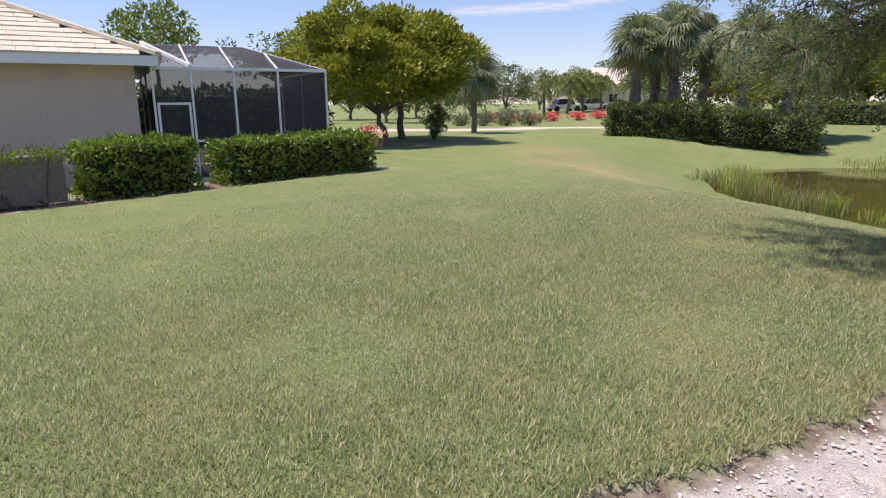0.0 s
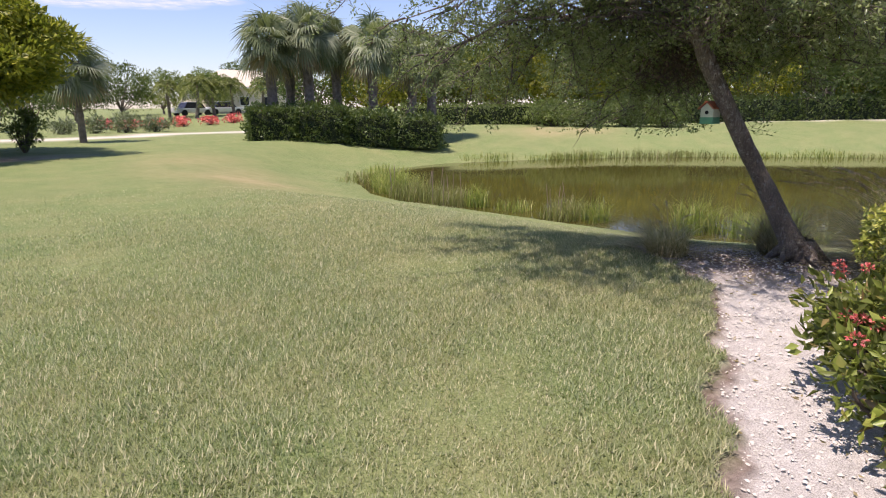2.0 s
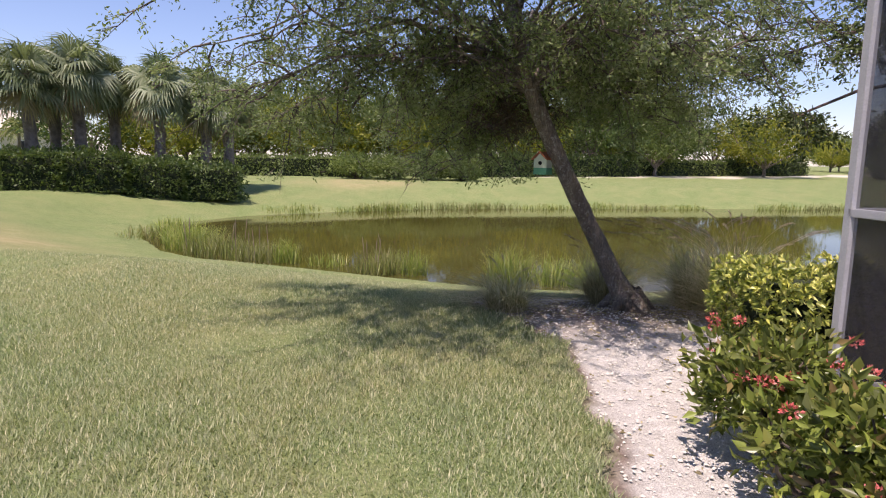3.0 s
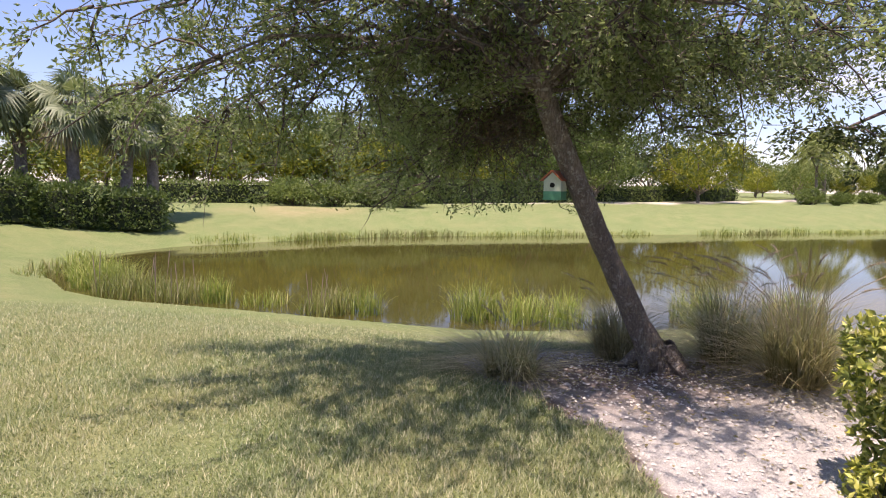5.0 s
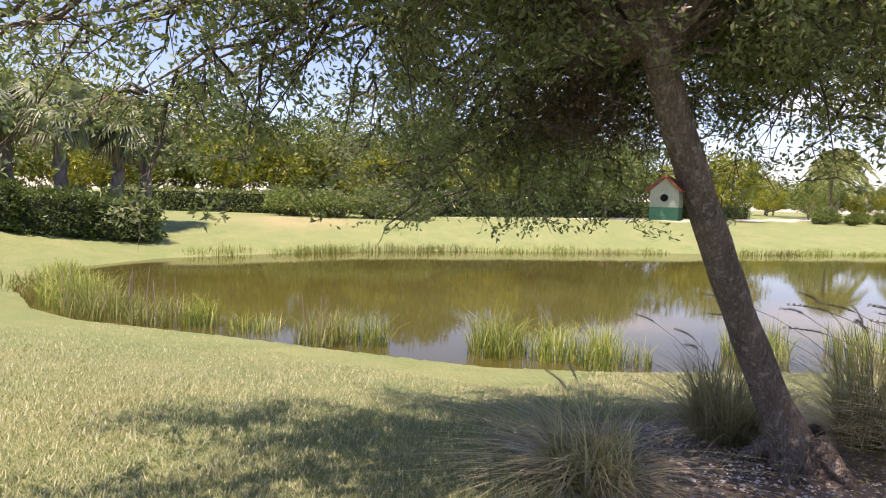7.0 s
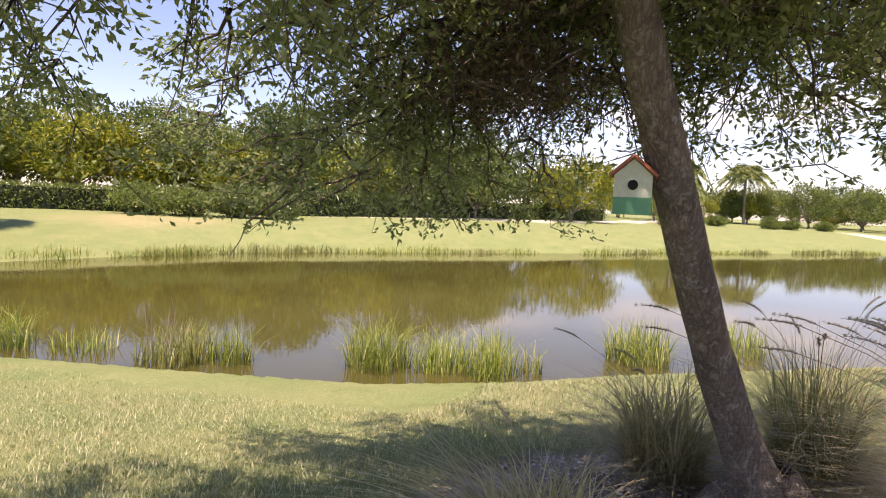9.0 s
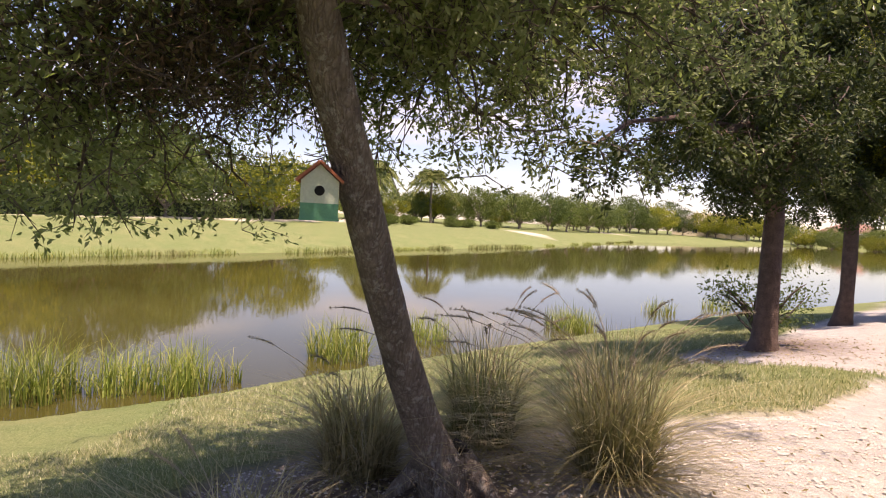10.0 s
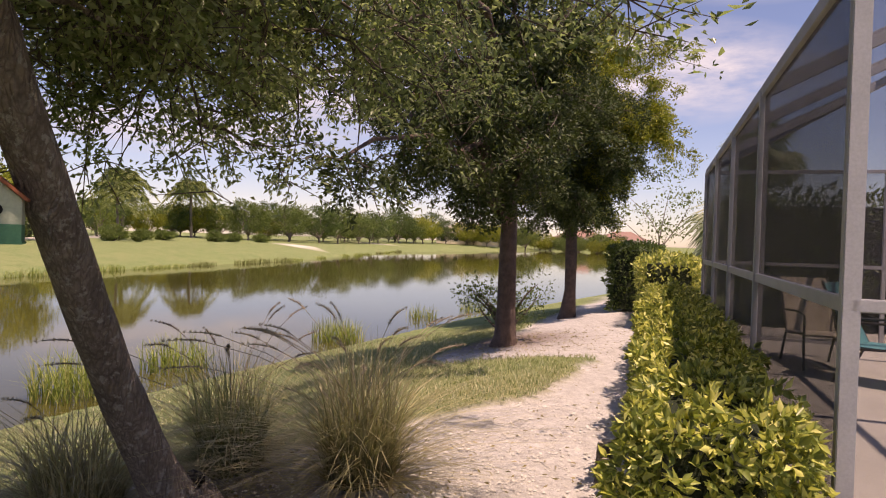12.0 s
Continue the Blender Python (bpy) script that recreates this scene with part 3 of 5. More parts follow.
def hedge(name, a, b, width, height, leafmat, label, leaf=0.07, lw=0.035, dens=420, rough=0.06, palmate=False, group="", category="hedge", bare=0.0):
    """A clipped hedge from a to b in plan: an inside coloured near-black as shade (grey twigs if bare) and a thick coat
    of leaves.
    """
    a, b = np.array(a, float), np.array(b, float)
    L = np.linalg.norm(b - a)
    ang = math.degrees(math.atan2(b[1] - a[1], b[0] - a[0]))
    mid = (a + b) / 2
    z0 = min(g1(*a), g1(*b), g1(*mid)) - 0.05
    ob = thing(name, mid[0], mid[1], z0, ang, label, category, group)
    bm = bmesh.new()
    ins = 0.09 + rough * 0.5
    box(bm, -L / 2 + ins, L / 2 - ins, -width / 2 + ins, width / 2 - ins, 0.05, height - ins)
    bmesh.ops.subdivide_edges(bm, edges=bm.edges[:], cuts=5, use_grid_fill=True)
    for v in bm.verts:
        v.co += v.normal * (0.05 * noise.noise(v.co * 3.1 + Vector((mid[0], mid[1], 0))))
    part("inside", bm, TWIG_MASS if bare else HEDGE_CORE_SHADE, ob)
    areas = np.array([L * width, L * (height - bare), L * (height - bare), width * (height - bare), width * (height - bare)])
    n = int(areas.sum() * dens)
    face = rng.choice(5, n, p=areas / areas.sum())
    u, v = rng.random(n) - 0.5, rng.random(n)
    P, N = np.zeros((n, 3)), np.zeros((n, 3))
    for k, (fn, nn) in enumerate((((lambda u, v: (u * L, (v - 0.5) * width, 0 * u + height)), (0, 0, 1)),
                                  ((lambda u, v: (u * L, 0 * u - width / 2, bare + v * (height - bare))), (0, -1, 0)),
                                  ((lambda u, v: (u * L, 0 * u + width / 2, bare + v * (height - bare))), (0, 1, 0)),
                                  ((lambda u, v: (0 * u - L / 2, u * width, bare + v * (height - bare))), (-1, 0, 0)),
                                  ((lambda u, v: (0 * u + L / 2, u * width, bare + v * (height - bare))), (1, 0, 0)))):
        w = face == k
        P[w] = np.stack(fn(u[w], v[w]), -1)
        N[w] = nn
    lump = 1.2 * rough * wave(P[:, 0] + P[:, 2], P[:, 1] + 0.7 * P[:, 2], 4.5, mid[0]) + 0.6 * rough * wave(P[:, 0], P[:, 2] + P[:, 1], 11.0, 2.0)
    edge = np.minimum(np.minimum(L / 2 - np.abs(P[:, 0]), width / 2 - np.abs(P[:, 1])) * (N[:, 2] > 0) + 9 * (N[:, 2] <= 0), 0.3)
    P = P + N * (lump - 0.1 * rng.random(n) ** 1.5)[:, None] - np.array([0, 0, 1]) * np.where(N[:, 2] > 0, (0.25 + 2.2 * rough) * np.maximum(0, 0.3 - edge), 0)[:, None]
    s = Soup()
    ax = N * 0.8 + rng.normal(size=(n, 3)) * 0.75 + [0, 0, 0.25]
    if palmate:
        for k in range(5):
            leaf_quads(s, P, unit(ax) + rng.normal(size=(n, 3)) * 0.55, leaf * (0.7 + 0.5 * rng.random(n)), lw * (0.8 + 0.4 * rng.random(n)))
    else:
        leaf_quads(s, P, ax, leaf * (0.6 + 0.8 * rng.random(n)), lw * (0.7 + 0.6 * rng.random(n)))
    part("foliage", s, leafmat, ob)
    if bare:
        k = 0
        s = Soup()
        for _ in range(int(L * 130)):
            q = np.array([(rng.random() - 0.5) * L, rng.choice((-1, 1)) * (width / 2 - 0.12 * rng.random()), 0.08 + (height - 0.1) * rng.random()])
            v = np.array([0.1 * rng.normal(), 0.04 * rng.normal(), 0.12 + 0.08 * rng.random()])
            tube(s, [q - v, q, q + v], [0.006, 0.005, 0.002], 3)
        tagged(part("twigs", s, GREY_TWIG, ob, "mesh of leafless grey twigs"), kind="stuff")
        for x in np.arange(-L / 2 + 0.25, L / 2, 0.55):
            s = Soup()
            for j in range(4):
                tip = np.array([x + 0.35 * rng.normal(), 0.2 * rng.normal(), bare + 0.35])
                limb_paths(s, (x, rng.choice((-1, 1)) * width * 0.45, 0), [tip], 0.02, 5, 0.05)
            part("stem", s, TWIG, ob)
    return ob


def shrub(name, radius, height, leafmat, label, leaf=0.08, lw=0.04, n=22, per=70, category="shrub", group=""):
    ob = thing(name, label=label, category=category, group=group)
    bl = blob_field(n, (0, 0, height * 0.52), (radius * 0.8, radius * 0.8, height * 0.4), radius * 0.33, 0.3)
    s = Soup()
    limb_paths(s, (0, 0, -0.05), [np.array(b[:3]) for b in bl], 0.02 + 0.015 * radius, 5)
    part("branch", s, TWIG, ob)
    part("foliage", crown_soup(bl, per, leaf, lw), leafmat, ob)
    return ob


def fan_palm(trunk_h, trunk_r, label, fronds=38, size=1.25, group="", seed_lean=(0.0, 0.0)):
    ob = thing("sabal_palm", label=label, category="palm tree", group=group)
    s = Soup()
    t = np.linspace(0, 1, 12)[:, None]
    p = np.array([0, 0, -0.2]) + t * np.array([seed_lean[0], seed_lean[1], trunk_h + 0.2])
    tube(s, p, trunk_r * (1.15 - 0.2 * t[:, 0] + 0.07 * np.sin(t[:, 0] * 40)), 10, 0.05)
    part("trunk", s, PALM_BARK, ob)
    top = p[-1]
    s = Soup()
    n = 40
    zz = trunk_h * (0.45 + 0.55 * rng.random(n))
    an = rng.random(n) * 6.28
    bp = np.stack([top[0] * zz / trunk_h + np.cos(an) * trunk_r * 0.8, top[1] * zz / trunk_h + np.sin(an) * trunk_r * 0.8, zz], 1)
    leaf_quads(s, bp, np.stack([np.cos(an) * 0.6, np.sin(an) * 0.6, 0 * an + 1], 1), 0.32, 0.1)
    tagged(part("old_frond_base", s, PALM_BARK, ob), kind="stuff")
    green, dry, stem = Soup(), Soup(), Soup()
    for k in range(fronds):
        an, el = 2.4 * k + 0.3 * rng.normal(), radians(85 - 150 * (k / fronds) ** 0.8 + 8 * rng.normal())
        d = np.array([math.cos(an) * math.cos(el), math.sin(an) * math.cos(el), math.sin(el)])
        stalk = size * (0.42 + 0.15 * rng.random())
        tt = np.linspace(0, 1, 4)[:, None]
        sp = top + d * stalk * tt - np.array([0, 0, 0.16]) * size * tt**2
        tube(stem, sp, np.full(4, 0.016), 4)
        hub, ahead = sp[-1], unit(sp[-1] - sp[-2])
        side = unit(np.cross(ahead, [0, 0, 1.0]) + 1e-6)
        up = np.cross(side, ahead)
        m = 28
        roll = 0.9 * rng.normal()
        side, up = side * math.cos(roll) + up * math.sin(roll), up * math.cos(roll) - side * math.sin(roll)
        fan = np.linspace(-2.0, 2.0, m)
        dirs = ahead * np.cos(fan)[:, None] + side * np.sin(fan)[:, None] + up * (0.12 * np.cos(fan * 2))[:, None]
        ln = size * (0.62 + 0.2 * np.cos(fan)) * (0.85 + 0.3 * rng.random(m))
        tipdir = unit(dirs) + np.array([0, 0, -0.9])
        midp = hub + unit(dirs) * (ln * 0.55)[:, None]
        tip = midp + unit(tipdir) * (ln * 0.5)[:, None]
        w = (0.045 * size * unit(np.cross(dirs, up)))
        v = np.stack([hub + 0 * midp, midp - w * 0.6, midp + w * 0.6, tip], 1).reshape(-1, 3)
        i = np.arange(m)[:, None] * 4
        target = dry if k > fronds * 0.86 else green
        target.add(v, np.concatenate([i + [[0, 1, 2]], i + [[1, 3, 2]]]))
    part("frond", green, PALM_LEAF, ob)
    part("dead_frond", dry, PALM_DRY, ob, "hanging tan dead fronds")
    part("frond_stalk", stem, PALM_LEAF, ob)
    return ob


def feather_palm(trunk_h, trunk_r, label, fronds=20, size=2.4, group="", name="coconut_palm"):
    ob = thing(name, label=label, category="palm tree", group=group)
    s = Soup()
    t = np.linspace(0, 1, 10)[:, None]
    p = np.array([0, 0, -0.2]) + t * np.array([0.25, 0.1, trunk_h + 0.2]) + np.array([0.15, 0, 0]) * np.sin(t * 3)
    tube(s, p, trunk_r * (1.3 - 0.5 * t[:, 0]), 8, 0.04)
    part("trunk", s, PALM_BARK, ob)
    top = p[-1]
    leafs, stem = Soup(), Soup()
    for k in range(fronds):
        an, el = 2.4 * k, radians(75 - 95 * k / fronds + 8 * rng.normal())
        d = np.array([math.cos(an) * math.cos(el), math.sin(an) * math.cos(el), math.sin(el)])
        tt = np.linspace(0, 1, 12)[:, None]
        sp = top + d * size * tt - np.array([0, 0, 0.75]) * size * tt**2.2
        tube(stem, sp, 0.03 * (1.1 - tt[:, 0]), 4)
        tn = unit(np.gradient(sp, axis=0))
        side = unit(np.cross(tn, [0, 0, 1.0]) + 1e-6)
        for sg in (-1, 1):
            for j in range(1, 12):
                q = np.repeat(sp[j:j + 1], 3, 0) + tn[j] * np.linspace(0, 0.16, 3)[:, None] * size * 0.5
                ax = tn[j] * 0.5 + sg * side[j] + np.array([0, 0, -0.45]) + 0.1 * rng.normal(size=(3, 3))
                leaf_quads(leafs, q, ax, size * 0.3 * (1.15 - abs(j / 11 - 0.4)), 0.06 * size / 2)
    part("frond", leafs, COCO_LEAF, ob)
    part("frond_stalk", stem, COCO_LEAF, ob)
    return ob


def reed_clump(name, rx, ry, height, n, mat, label, group="", lean=0.25, width=0.016, heads=0):
    ob = thing(name, label=label, category="reeds", group=group)
    s = Soup()
    a, r = rng.random(n) * 6.283, np.sqrt(rng.random(n))
    base = np.stack([np.cos(a) * r * rx, np.sin(a) * r * ry, np.zeros(n) - 0.15], 1)
    h = height * (0.55 + 0.5 * rng.random(n)) * (1.1 - 0.35 * r)
    blades(s, base, rng.random(n) * 6.283, h + 0.15, h * lean * rng.random(n) * 2, width, 3, 2.2)
    part("blade", s, mat, ob)
    if heads:
        b = base[:heads] + [0, 0, 0.1]
        tips = b + np.stack([0.08 * rng.normal(size=heads), 0.08 * rng.normal(size=heads), height * (1.0 + 0.15 * rng.random(heads))], 1)
        for p, q in zip(b, tips):
            s = Soup()
            tube(s, [p, q, q + (q - p) * 0.12], [0.004, 0.012, 0.003], 4)
            part("seed_head", s, PLUME_DARK, ob)
    return ob


def fountain_grass(n, height, reach, mat, label, plumes=10, plume_mat=None, group="fountain grasses by the oak", wind=(0.0, 0.0)):
    ob = thing("fountain_grass", label=label, category="ornamental grass", group=group)
    s = Soup()
    a, r = rng.random(n) * 6.283, np.sqrt(rng.random(n)) * 0.22
    base = np.stack([np.cos(a) * r, np.sin(a) * r, np.zeros(n) - 0.03], 1)
    vx, vy = np.cos(a) + 0.9 * rng.normal(size=n) + wind[0], np.sin(a) + 0.9 * rng.normal(size=n) + wind[1]
    h = height * (0.35 + 0.7 * rng.random(n))
    blades(s, base, np.arctan2(vy, vx), h, reach * (0.1 + 1.0 * rng.random(n) ** 1.3) * np.clip(np.hypot(vx, vy), 0.3, 1.4), 0.0105, 6, 2.1)
    part("blade", s, mat, ob)
    k = max(1, int(n * 0.35))
    s = Soup()
    a = rng.random(k) * 6.283
    base = np.stack([np.cos(a) * 0.22, np.sin(a) * 0.22, np.zeros(k)], 1)
    blades(s, base, a + 0.7 * rng.normal(size=k), 0.32 * height * (0.2 + rng.random(k)), reach * (0.3 + 0.6 * rng.random(k)), 0.007, 4, 1.2)
    part("dry_skirt", s, FOUNTAIN_DRY, ob, "straw-coloured dead blades at the base")
    for _ in range(plumes):
        s = Soup()
        an = rng.random() * 6.283
        dirv = np.array([math.cos(an) + wind[0], math.sin(an) + wind[1], 0])
        u = np.linspace(0, 1, 7)[:, None]
        rr, hh = reach * (0.15 + 0.7 * rng.random()), height * (0.95 + 0.3 * rng.random())
        p = dirv * rr * u**2 + np.array([0, 0, 1]) * hh * (u - 0.15 * u**3)
        tube(s, p, np.full(7, 0.002), 4)
        d = unit(p[-1] - p[-2])
        v = np.linspace(0, 1, 9)[:, None]
        q = p[-1] + d * 0.15 * v + (dirv * 0.05 - np.array([0, 0, 0.03])) * v**2
        tube(s, q, 0.0042 * np.array([0.4, 0.8, 1, 1, 1, 0.9, 0.7, 0.45, 0.1]), 6, 0.1)
        m = 160
        f = rng.integers(0, 9, m)
        leaf_quads(s, q[f], d * 0.7 + rng.normal(size=(m, 3)) * 0.6, 0.02, 0.0018)
        part("plume", s, plume_mat or PLUME, ob, "feathery seed plume")
    return ob


# ---------------------------------------------------------------- houses and pool cages
def frame_of(origin, direction):
    """Local frame: x along the wall, y away to its left."""
    return Matrix.Translation(origin) @ Matrix.Rotation(math.atan2(direction[1], direction[0]), 4, "Z")


def pool_cage(name, m, posts, depth, base, eave, rail, side, roof_rise, label, door=None, metal=None, mesh=None, wide=0.055, hip=1.9, end_mesh=None, corner=None, roof_mesh=None):
    """An aluminium screen enclosure. x runs along the front, side is +1 or -1 for where the inside lies."""
    metal, mesh = metal or WHITE, mesh or SCREEN
    ob = tagged(new(name), label, "pool cage")
    ob.matrix_world = m
    x0, x1 = posts[0], posts[-1]
    back = side * depth
    nside = max(2, int(round(depth / 2.2)))
    ys = [back * k / nside for k in range(nside + 1)]
    for x in posts:
        part("post", bar((x, 0, base), (x, 0, eave), wide, wide * 1.3), metal, ob)
    for xx in (x0, x1):
        for y in ys[1:]:
            part("post", bar((xx, y, base), (xx, y, eave), 0.05, 0.05), metal, ob)
    for xx, yy in ((x0, 0), (x1, 0)):
        for z in (eave, base + 0.02, rail):
            part("rail", bar((xx, 0.0, z), (xx, back, z), 0.05, 0.05), metal, ob)
    for a, b in zip(posts, posts[1:]):
        is_door = door is not None and abs((a + b) / 2 - door) < 0.3
        part("rail", bar((a, 0, eave), (b, 0, eave), 0.05, 0.08), metal, ob)
        if is_door:
            d = part("screen_door", bar((a + 0.06, 0, base + 2.03), (b - 0.06, 0, base + 2.03), 0.07, 0.06), metal, ob)
            for xx in (a + 0.09, b - 0.09):
                part("stile", bar((xx, 0, base + 0.03), (xx, 0, base + 2.0), 0.06, 0.04), metal, d)
            part("door_rail", bar((a + 0.1, 0, rail), (b - 0.1, 0, rail), 0.05, 0.05), metal, d)
            part("handle", boxes((b - 0.13, b - 0.1, -0.05, -0.02, base + 0.98, base + 1.12), bevel=0.006), BRONZE, d)
        else:
            part("rail", bar((a, 0, rail), (b, 0, rail), 0.05, 0.06), metal, ob)
            part("rail", bar((a, 0, base + 0.02), (b, 0, base + 0.02), 0.05, 0.05), metal, ob)
        part("screen", boxes((a + 0.03, b - 0.03, -0.004, 0.0, base + 0.04, eave - 0.03)), mesh, ob)
    for xx in (x0, x1):
        for a, b in zip(ys, ys[1:]):
            part("screen", boxes((xx - 0.002, xx + 0.002, min(a, b) + 0.03, max(a, b) - 0.03, base + 0.04, eave - 0.03)), end_mesh or mesh, ob)
    rise_y, top, rx = back * 0.4, eave + roof_rise, x1 - hip
    for x in posts:
        k = 1.0 if x <= rx else max(0.0, (x1 - x) / max(hip, 1e-6))
        part("roof_beam", bar((x, 0, eave), (x, rise_y * k + 1e-3 * back, eave + roof_rise * k + 0.001), 0.05, 0.1), metal, ob)
        if x <= rx:
            part("roof_beam", bar((x, rise_y, top), (x, back, top), 0.05, 0.1), metal, ob)
    part("ridge", bar((x0, rise_y, top), (rx, rise_y, top), 0.06, 0.06), metal, ob)
    part("hip_beam", bar((x1, 0, eave), (rx, rise_y, top), 0.06, 0.08), metal, ob)
    if corner is not None:
        part("hip_beam", bar((corner, -0.01, eave + 0.05), (corner - 1.0, rise_y, top + 0.06), 0.1, 0.1), metal, ob, "broad white roof beam")
    part("hip_beam", bar((rx, rise_y, top), (rx, back, top), 0.06, 0.08), metal, ob)
    e = 0.03
    for quad in (((x0, 0, eave + e), (x1, 0, eave + e), (rx, rise_y, top + e), (x0, rise_y, top + e)),
                 ((x0, rise_y, top + e), (rx, rise_y, top + e), (rx, back, top + e), (x0, back, top + e)),
                 ((x1, 0, eave + e), (x1, back, eave + e), (rx, back, top + e), (rx, rise_y, top + e)),
                 ((x0, 0, eave), (x0, rise_y, top), (x0, back, top), (x0, back, eave))):
        bm = bmesh.new()
        bm.faces.new([bm.verts.new(q) for q in quad])
        part("roof_screen", bm, roof_mesh or SCREEN_ROOF, ob, "dark mesh roof screen")
    return ob


def tiled_roof(parent, x0, x1, y0, y1, z0, slope, material, hip=1.0, course=0.34):
    """Courses of flat tiles that climb from the eave to a hipped ridge."""
    depth = abs(y1 - y0)
    sg = 1 if y1 > y0 else -1
    n = int(depth / 2 / course)
    for back in (0, 1):
        for k in range(n):
            a, b = k * course, (k + 1) * course + 0.05
            za, zb = z0 + a * slope + 0.05, z0 + b * slope + 0.02
            xa, xb = x0 + a * hip, x1 - a * hip
            bm = bmesh.new()
            w = 0.42
            for j in range(max(1, int((xb - xa) / w))):
                l, r = xa + j * w, xa + j * w + w - 0.006
                jit = 0.004 * math.sin(j * 7.3 + k * 3.1)
                yy = (lambda q: y0 + sg * q) if not back else (lambda q: y1 - sg * q)
                top = [bm.verts.new(q) for q in ((l, yy(a), za + jit), (r, yy(a), za + jit), (r, yy(b), zb + jit), (l, yy(b), zb + jit))]
                low = [bm.verts.new(q) for q in ((l, yy(a), za - 0.045), (r, yy(a), za - 0.045))]
                bm.faces.new(top)
                bm.faces.new((top[1], top[0], low[0], low[1]))
            part("tile_course", bm, material, parent)


def simple_house(name, x, y, rz, w, d, h, wall_mat, roof_mat, label, windows=3, group="", storeys=1):
    ob = thing(name, x, y, g1(x, y), rz, label, "house", group)
    part("wall", boxes((-w / 2, w / 2, -d / 2, d / 2, -0.5, h)), wall_mat, ob)
    bm = bmesh.new()
    o = 0.6
    c = [bm.verts.new(q) for q in ((-w / 2 - o, -d / 2 - o, h), (w / 2 + o, -d / 2 - o, h), (w / 2 + o, d / 2 + o, h), (-w / 2 - o, d / 2 + o, h))]
    r = [bm.verts.new(q) for q in ((-w / 2 + d / 2, 0, h + d * 0.27), (w / 2 - d / 2, 0, h + d * 0.27))]
    for f in ((c[0], c[1], r[1], r[0]), (c[2], c[3], r[0], r[1]), (c[1], c[2], r[1]), (c[3], c[0], r[0]), (c[3], c[2], c[1], c[0])):
        bm.faces.new(f)
    part("roof", bm, roof_mat, ob)
    part("fascia", boxes((-w / 2 - o, w / 2 + o, -d / 2 - o - 0.02, -d / 2 - o, h - 0.22, h + 0.02), (-w / 2 - o, w / 2 + o, d / 2 + o, d / 2 + o + 0.02, h - 0.22, h + 0.02)), WHITE, ob)
    for st in range(storeys):
        zz = h / storeys * st
        for k in range(windows):
            xx = -w / 2 + w * (k + 0.5) / windows
            for sg in (-1, 1):
                win = part("window", boxes((xx - 0.7, xx + 0.7, sg * d / 2 - 0.04, sg * d / 2 + 0.04, zz + 0.9, zz + 2.2), bevel=0.01), WHITE, ob)
                part("pane", boxes((xx - 0.6, xx + 0.6, sg * d / 2 - 0.06, sg * d / 2 + 0.06, zz + 1.0, zz + 2.1)), CAR_GLASS, win)
    return ob

# ---------------------------------------------------------------- neighbour house with its pool cage
UA = (0.88, 0.475)
MA = frame_of((-7.45, 16.4, 0), UA)
BASE_A = -0.28
pool_cage("pool_cage", MA, (0.0, 0.95, 2.05, 3.25, 4.65), 5.0, BASE_A, 2.66, 0.76, 1, 0.72, "white aluminium pool cage with dark mesh screens", door=0.5, corner=0.95)
house = tagged(new("neighbour_house"), "pinkish stucco house with a pale tiled hip roof", "house")
house.matrix_world = MA
part("wall", boxes((-11, -0.4, -0.15, 8.5, -0.6, 2.75)), STUCCO, house)
part("soffit", boxes((-11.6, 0.1, -0.75, 9.1, 2.69, 2.73)), WHITE, house)
part("fascia", boxes((-11.62, 0.12, -0.79, -0.75, 2.66, 2.9), (0.1, 0.14, -0.75, 9.1, 2.66, 2.9)), WHITE, house, "white fascia board")
tiled_roof(house, -11.6, 0.15, -0.8, 9.1, 2.88, 0.42, TILE)
bm = bmesh.new()
for k in range(14):
    a, b = k * 0.34, (k + 1) * 0.34 + 0.05
    q = [bm.verts.new(v) for v in ((0.15 - a, -0.8 + a, 2.93 + a * 0.42), (0.15 - a, 9.1 - a, 2.93 + a * 0.42), (0.15 - b, 9.1 - b, 2.9 + b * 0.42), (0.15 - b, -0.8 + b, 2.9 + b * 0.42))]
    bm.faces.new(q)
part("hip_roof_end", bm, TILE, house)
part("hip_cap", bar((0.15, -0.8, 2.95), (-4.7, 4.1, 5.0), 0.2, 0.1), TILE, house)
solo("pool_deck", boxes((-0.2, 4.85, -0.12, 5.2, -0.8, BASE_A)), CONCRETE, "concrete pool deck slab under the cage", "deck", kind="structure", m=MA)
for k, (xx, yy) in enumerate(((0.35, -0.55), (0.95, -0.5), (0.6, -1.0))):
    solo("paver", boxes((xx - 0.28, xx + 0.28, yy - 0.2, yy + 0.2, -0.45, -0.24), bevel=0.01), CONCRETE, "square concrete stepping paver by the cage door", "paver", "pavers at the cage door", m=MA)
hedge("low_hedge", (-9.4, 9.0), (-7.0, 11.55), 0.6, 1.02, HEDGE_LEAF, "thin clipped hedge with bare grey stems and a green top", 0.07, 0.04, 420, 0.05, bare=0.8)
hedge("clipped_hedge", (-6.95, 11.8), (-5.5, 13.4), 0.9, 1.1, HEDGE_LEAF, "clipped bright green hedge beside the house wall", 0.12, 0.065, 330, 0.07, group="clipped hedges")
hedge("clipped_hedge", (-5.0, 13.9), (-2.15, 17.4), 0.9, 1.02, HEDGE_LEAF, "long clipped bright green hedge before the pool cage", 0.12, 0.065, 330, 0.07, group="clipped hedges")

